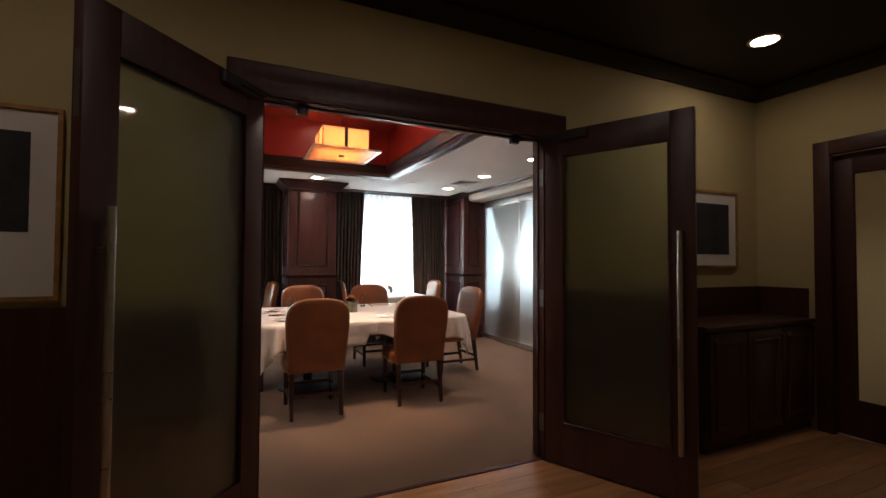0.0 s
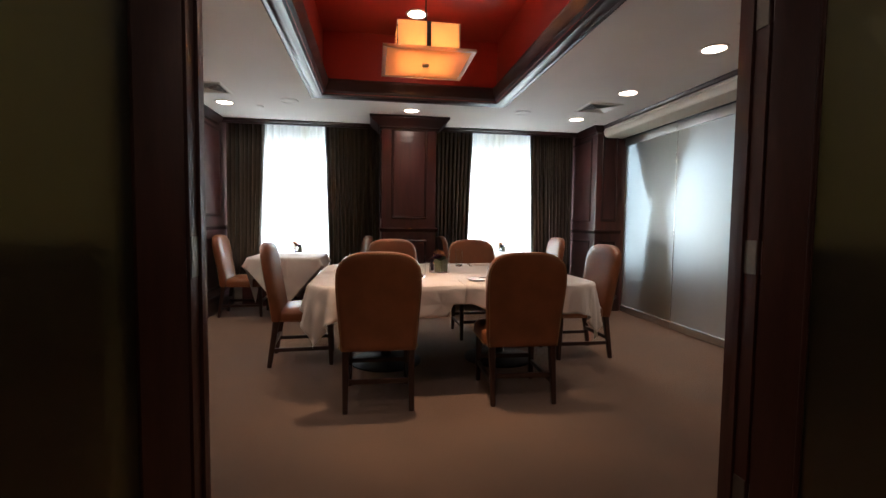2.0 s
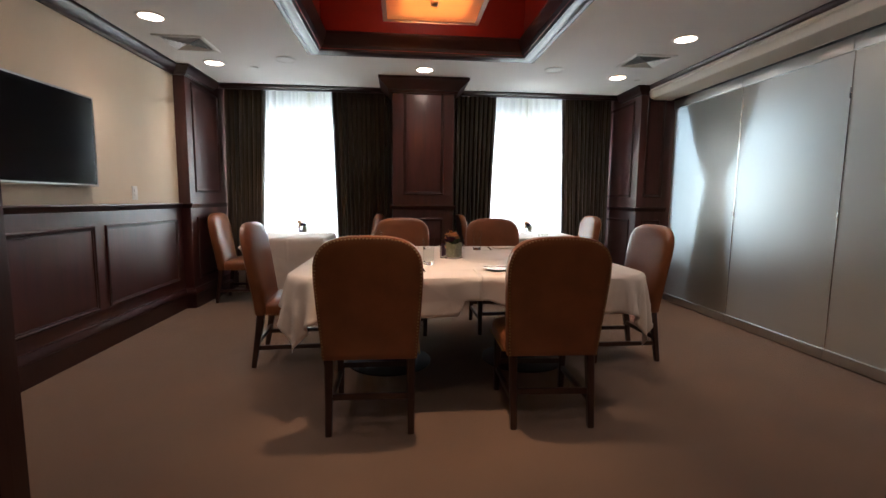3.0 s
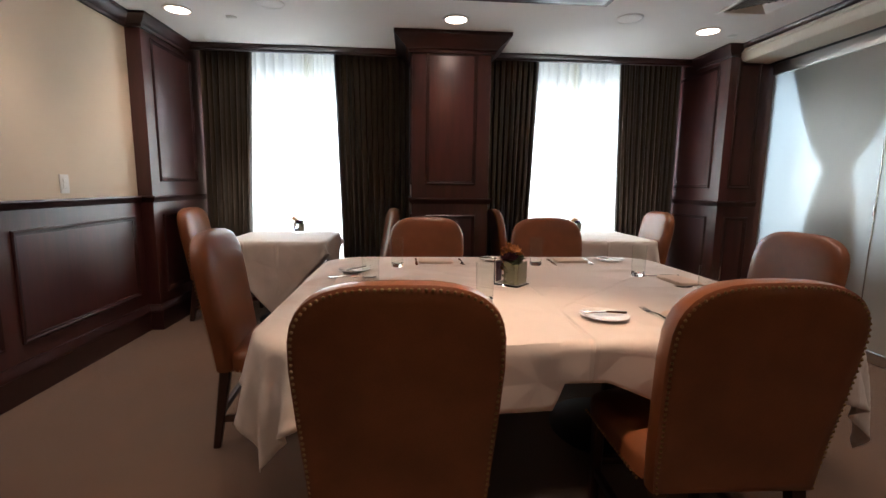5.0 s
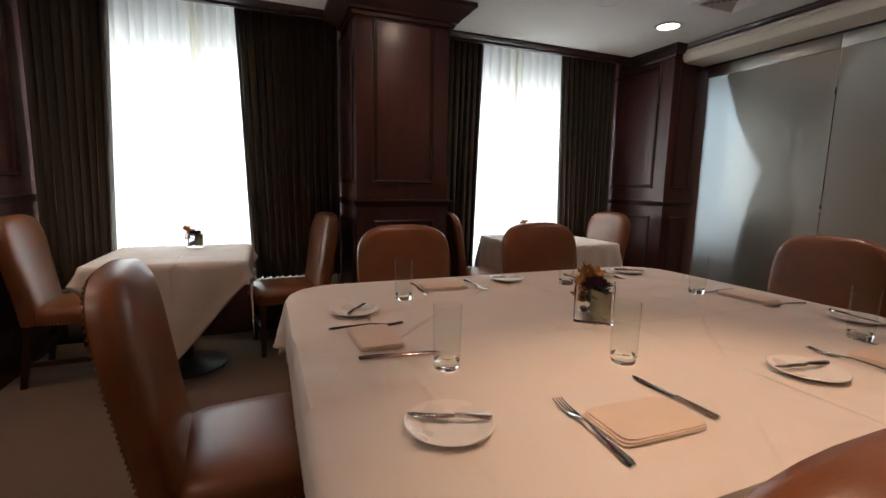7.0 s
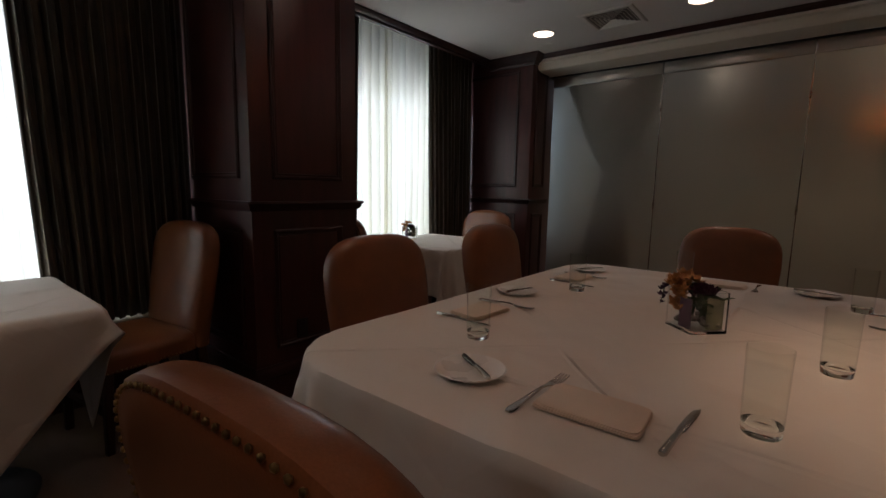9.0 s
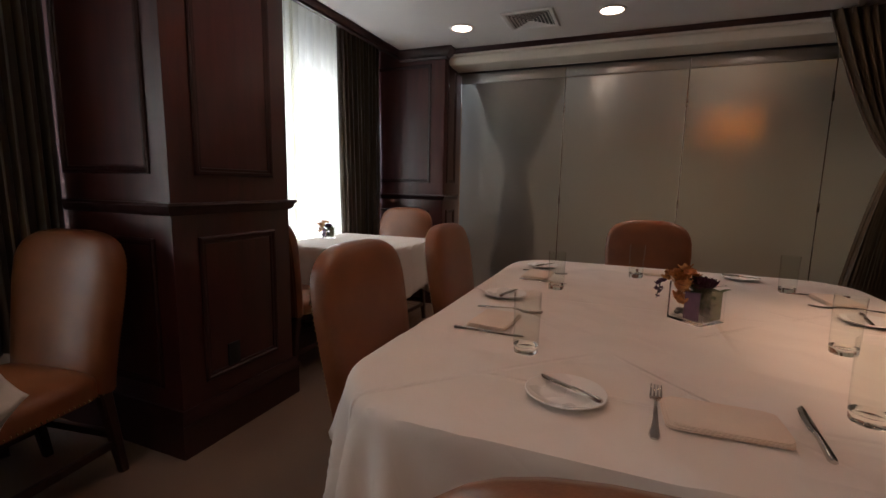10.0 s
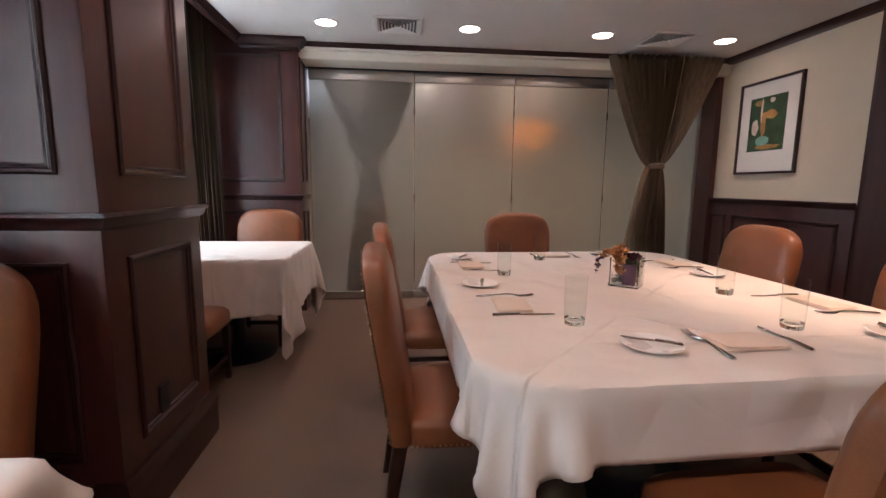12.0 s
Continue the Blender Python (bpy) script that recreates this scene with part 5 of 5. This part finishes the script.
air_vent(2.52, 3.69, 0.40, 0), air_vent(2.56, 1.35, 0.40, 180), air_vent(-1.63, 3.70, 0.40, 0)
gx, gy, gs = -1.64, 2.477, 0.31
grille = thing("return_grille", "square grey return-air grille in the white ceiling", "air vent", m=pose(gx, gy, CEIL))
bm = bmesh.new()
rings(bm, [[Vector((-r, -r, z)), Vector((r, -r, z)), Vector((r, r, z)), Vector((-r, r, z))] for r, z in ((gs, -0.001), (gs, -0.006), (gs - 0.008, -0.009), (gs - 0.022, -0.006), (gs - 0.024, -0.001))])
part("vent_frame", bm, RETURN_GRILLE, grille, smooth=False)
# duct shade coloured onto a flat sheet here too
part("shade_sheet", boxes((-gs + 0.024, -gs + 0.024, -0.003, gs - 0.024, gs - 0.024, -0.001)), VENT_SHADE, grille, smooth=False)
for i in range(24):
    y0 = -gs + 0.024 + (2 * gs - 0.048) * (i + 0.5) / 24
    bm = bmesh.new()
    box(bm, -gs + 0.024, -0.009, -0.0008, gs - 0.024, 0.009, 0.0008, m=pose(0, y0, -0.006, 18, 0, 0))
    part("slat", bm, RETURN_GRILLE, grille, smooth=False)
for x, y in ((-0.90, 4.065), (1.76, 4.065)):
    s = thing("ceiling_speaker", "round white flush ceiling loudspeaker", "loudspeaker", "ceiling speakers", m=pose(x, y, CEIL))
    bm = bmesh.new()
    lathe(bm, [(0.1, -0.001), (0.1, -0.005), (0.088, -0.009), (0.086, -0.006)], 36)
    part("ring", bm, WHITE_PAINT, s)
    bm = bmesh.new()
    lathe(bm, [(0.086, -0.004), (0.05, -0.006), (0.001, -0.0065)], 36)
    part("grille", bm, VENT_METAL, s)
for x, y in ((-1.285, 4.375), (2.80, 4.35)):
    s = thing("sprinkler", "small white sprinkler cover on the ceiling", "sprinkler", "sprinklers", m=pose(x, y, CEIL))
    bm = bmesh.new()
    lathe(bm, [(0.04, -0.001), (0.04, -0.004), (0.034, -0.008), (0.001, -0.009)], 24)
    part("cover", bm, WHITE_PLASTIC, s)

# pendant lamp
px, py = 0.43, 2.53
pend = thing("pendant_lamp", "square pendant lamp with glowing amber glass shade hanging in the tray", "pendant lamp")
part("canopy", boxes((px - 0.075, py - 0.075, TZ - 0.025, px + 0.075, py + 0.075, TZ - 0.001), bevel=0.004), STEEL, pend)
bm = bmesh.new()
tube(bm, [(px, py, TZ - 0.02), (px, py, 2.49)], 0.007, 10)
part("stem", bm, BLACK, pend)
s = 0.235
shade = part("shade_frame", boxes((px - s - 0.006, py - s - 0.006, 2.475, px - s + 0.004, py - s + 0.004, 2.69), (px + s - 0.004, py - s - 0.006, 2.475, px + s + 0.006, py - s + 0.004, 2.69),
                                  (px - s - 0.006, py + s - 0.004, 2.475, px - s + 0.004, py + s + 0.006, 2.69), (px + s - 0.004, py + s - 0.004, 2.475, px + s + 0.006, py + s + 0.006, 2.69)), STEEL, pend, smooth=False)
for a in range(4):
    m = pose(px, py, 0, 0, 0, 90 * a)
    for x0, x1 in ((-s + 0.004, -0.016), (0.016, s - 0.004)):
        bm = bmesh.new()
        box(bm, x0, -s - 0.003, 2.475, x1, -s + 0.003, 2.69, m=m)
        part("shade_pane", bm, AMBER, pend, "amber glass shade pane", smooth=False)
    bm = bmesh.new()
    box(bm, -0.016, -s - 0.006, 2.47, 0.016, -s + 0.004, 2.69, m=m)
    part("strap", bm, BLACK, pend, smooth=False)
part("diffuser_plate", boxes((px - 0.315, py - 0.315, 2.455, px + 0.315, py + 0.315, 2.463)), AMBER_PLATE, pend, "square amber glass plate under the shade", smooth=False)
bm = boxes((px - 0.345, py - 0.345, 2.45, px + 0.345, py - 0.315, 2.468), (px - 0.345, py + 0.315, 2.45, px + 0.345, py + 0.345, 2.468), (px - 0.345, py - 0.315, 2.45, px - 0.315, py + 0.315, 2.468), (px + 0.315, py - 0.315, 2.45, px + 0.345, py + 0.315, 2.468))
part("plate_rim", bm, clear_glass("plate_rim_glass", (1.0, 0.85, 0.7), 0.3), pend, "frosted clear rim", smooth=False)
part("finial", boxes((px - 0.024, py - 0.024, 2.436, px + 0.024, py + 0.024, 2.455), bevel=0.004), STEEL, pend)
for dx, dy in ((-0.12, -0.12), (0.12, -0.12), (-0.12, 0.12), (0.12, 0.12)):
    bm = bmesh.new()
    lathe(bm, [(0.004, 2.52), (0.022, 2.53), (0.028, 2.56), (0.018, 2.6), (0.012, 2.62)], 14, pose(px + dx, py + dy, 0))
    part("bulb", bm, BULB, pend, "lit bulb")

copy_thing(pend, Matrix.Translation((4.57, -0.68, -0.615)))["label"] = "square amber pendant lamp glowing in the neighbouring dining room"

# ---- walls: television, switch, pictures ----
tv = thing("television", "flat black television with a thin grey bezel on the cream wall", "television")
part("body", boxes((-2.095, 1.93, 1.25, -2.055, 3.09, 1.90), bevel=0.006), BLACK, tv)
part("screen", boxes((-2.056, 1.945, 1.268, -2.0525, 3.075, 1.885)), SCREEN, tv, "dark switched-off screen", smooth=False)
part("bezel", panel_frame((-2.055, 1.93, 1.25), (0, 1, 0), (0, 0, 1), 1.16, 0.65, 0.014, 0.005), STEEL, tv)
sw = thing("light_switch", "white double rocker light switch plate on the cream wall", "light switch")
part("plate", boxes((-2.1, 3.585, 1.15, -2.092, 3.66, 1.27), bevel=0.003), WHITE_PLASTIC, sw)
for z in (1.18, 1.215):
    part("rocker", boxes((-2.093, 3.606, z, -2.088, 3.638, z + 0.03), bevel=0.002), WHITE_PLASTIC, sw)
ot = thing("wall_outlet", "dark wall outlet on the pier", "outlet")
part("plate", boxes((0.36, 4.607, 0.33, 0.43, 4.615, 0.44), bevel=0.003), BLACK, ot)


def art(bm, pts, y):
    """A flat inked shape."""
    f = [bm.verts.new((x, y, z)) for x, z in pts]
    g = [bm.verts.new((x, y - 0.0015, z)) for x, z in pts]
    bm.faces.new(f), bm.faces.new(g[::-1])
    n = len(pts)
    for i in range(n):
        bm.faces.new((f[i], g[i], g[(i + 1) % n], f[(i + 1) % n]))
    return bm


pic = thing("framed_print", "abstract green print in a white mat and dark frame", "picture")
x0, x1, z0, z1, y = 2.19, 2.88, 1.355, 2.205, SY
part("picture_frame", boxes((x0, y, z0, x0 + 0.02, y + 0.028, z1), (x1 - 0.02, y, z0, x1, y + 0.028, z1), (x0 + 0.02, y, z0, x1 - 0.02, y + 0.028, z0 + 0.02), (x0 + 0.02, y, z1 - 0.02, x1 - 0.02, y + 0.028, z1)), LEG_WOOD, pic, smooth=False)
part("mat", boxes((x0 + 0.02, y, z0 + 0.02, x1 - 0.02, y + 0.012, z1 - 0.02)), MAT_BOARD, pic, smooth=False)
ax0, ax1, az0, az1 = 2.34, 2.75, 1.565, 2.055
part("print", boxes((ax0, y + 0.012, az0, ax1, y + 0.014, az1)), GREEN_INK, pic, "dark green abstract print", smooth=False)


def blot(cx, cz, rx, rz, seed, n=22):
    out = []
    for i in range(n):
        c, s = math.cos(2 * math.pi * i / n), math.sin(2 * math.pi * i / n)
        out.append((cx + rx * c * (1 + 0.4 * noise.noise(Vector((c * 1.5, s * 1.5, seed)))), cz + rz * s * (1 + 0.4 * noise.noise(Vector((c * 1.5, s * 1.5, seed + 7))))))
    return out


for cx, cz, rx, rz, ink, sd in ((2.52, 1.77, 0.04, 0.07, PINK_INK, 1), (2.36, 1.87, 0.085, 0.04, OCHRE_INK, 2), (2.42, 1.64, 0.08, 0.045, TEAL_INK, 3), (2.48, 1.99, 0.05, 0.03, OCHRE_INK, 4),
                                (2.42, 1.78, 0.03, 0.09, OCHRE_INK, 5), (2.34, 2.0, 0.03, 0.022, PINK_INK, 6), (2.36, 1.585, 0.13, 0.022, OCHRE_INK, 7), (2.45, 1.92, 0.012, 0.09, PINK_INK, 8)):
    part("print_shape", art(bmesh.new(), blot(cx + 0.155, cz + 0.015, rx, rz, sd), y + 0.0158 + 0.0004 * sd), ink, pic, smooth=False)


def hall_picture(x0, x1, z0, z1, label, margin, below=0.0):
    p = thing("hall_picture", label, "picture", "hall pictures")
    y = 0.196
    part("picture_frame", boxes((x0, y - 0.025, z0, x0 + 0.018, y, z1), (x1 - 0.018, y - 0.025, z0, x1, y, z1), (x0 + 0.018, y - 0.025, z0, x1 - 0.018, y, z0 + 0.018), (x0 + 0.018, y - 0.025, z1 - 0.018, x1 - 0.018, y, z1)), OCHRE_INK, p, "slim pale wood frame", smooth=False)
    part("mat", boxes((x0 + 0.018, y - 0.012, z0 + 0.018, x1 - 0.018, y, z1 - 0.018)), MAT_BOARD, p, smooth=False)
    part("print", boxes((x0 + margin, y - 0.0145, z0 + margin + below, x1 - margin, y - 0.012, z1 - margin)), DARK_INK, p, "dark photograph", smooth=False)


hall_picture(2.72, 3.36, 1.285, 1.93, "framed dark photograph in a pale mat on the hall wall", 0.11)
hall_picture(-2.45, -1.27, 1.15, 1.975, "large dark photograph in a pale mat on the hall wall", 0.11, 0.18)

# ---- outside ----
struct("ground", boxes((-60, 5.95, -3.0, 60, 160, -2.9)), STONE, "pale street far below the windows", "street")

# ---- hall planks ----
plank_floor = thing("floor_hall", "polished pine plank floor with visible seams", "floor", kind="structure")
rnd = random.Random(7)
meshes = []
for length in (1.1, 1.5, 1.9):
    meshes.append((length, boxes((0, 0, -0.012, length - 0.002, 0.138, 0.0), bevel=0.0015)))
shared = []
for length, bm in meshes:
    me = bpy.data.meshes.new("plank")
    bm.to_mesh(me), bm.free()
    me.materials.append(PINE)
    shared.append((length, me))
row = 0
yy = 0.215 - 0.14
while yy > -4.06:
    x = -3.0
    while x < 3.66:
        length, me = shared[rnd.randrange(3)]
        use = min(length * (rnd.uniform(0.3, 1.0) if x < -2.99 else 1.0), 3.67 - x)
        ob = new("plank", me)
        ob.parent = plank_floor
        ob.location, ob.scale = (x, yy, 0), (use / length, 1, 1)
        x += use
    yy -= 0.14
struct("trim_threshold", boxes((-0.468, 0.205, 0.0, 1.303, 0.235, 0.006), bevel=0.002), DARK_WOOD, "dark threshold strip between carpet and planks", "threshold")
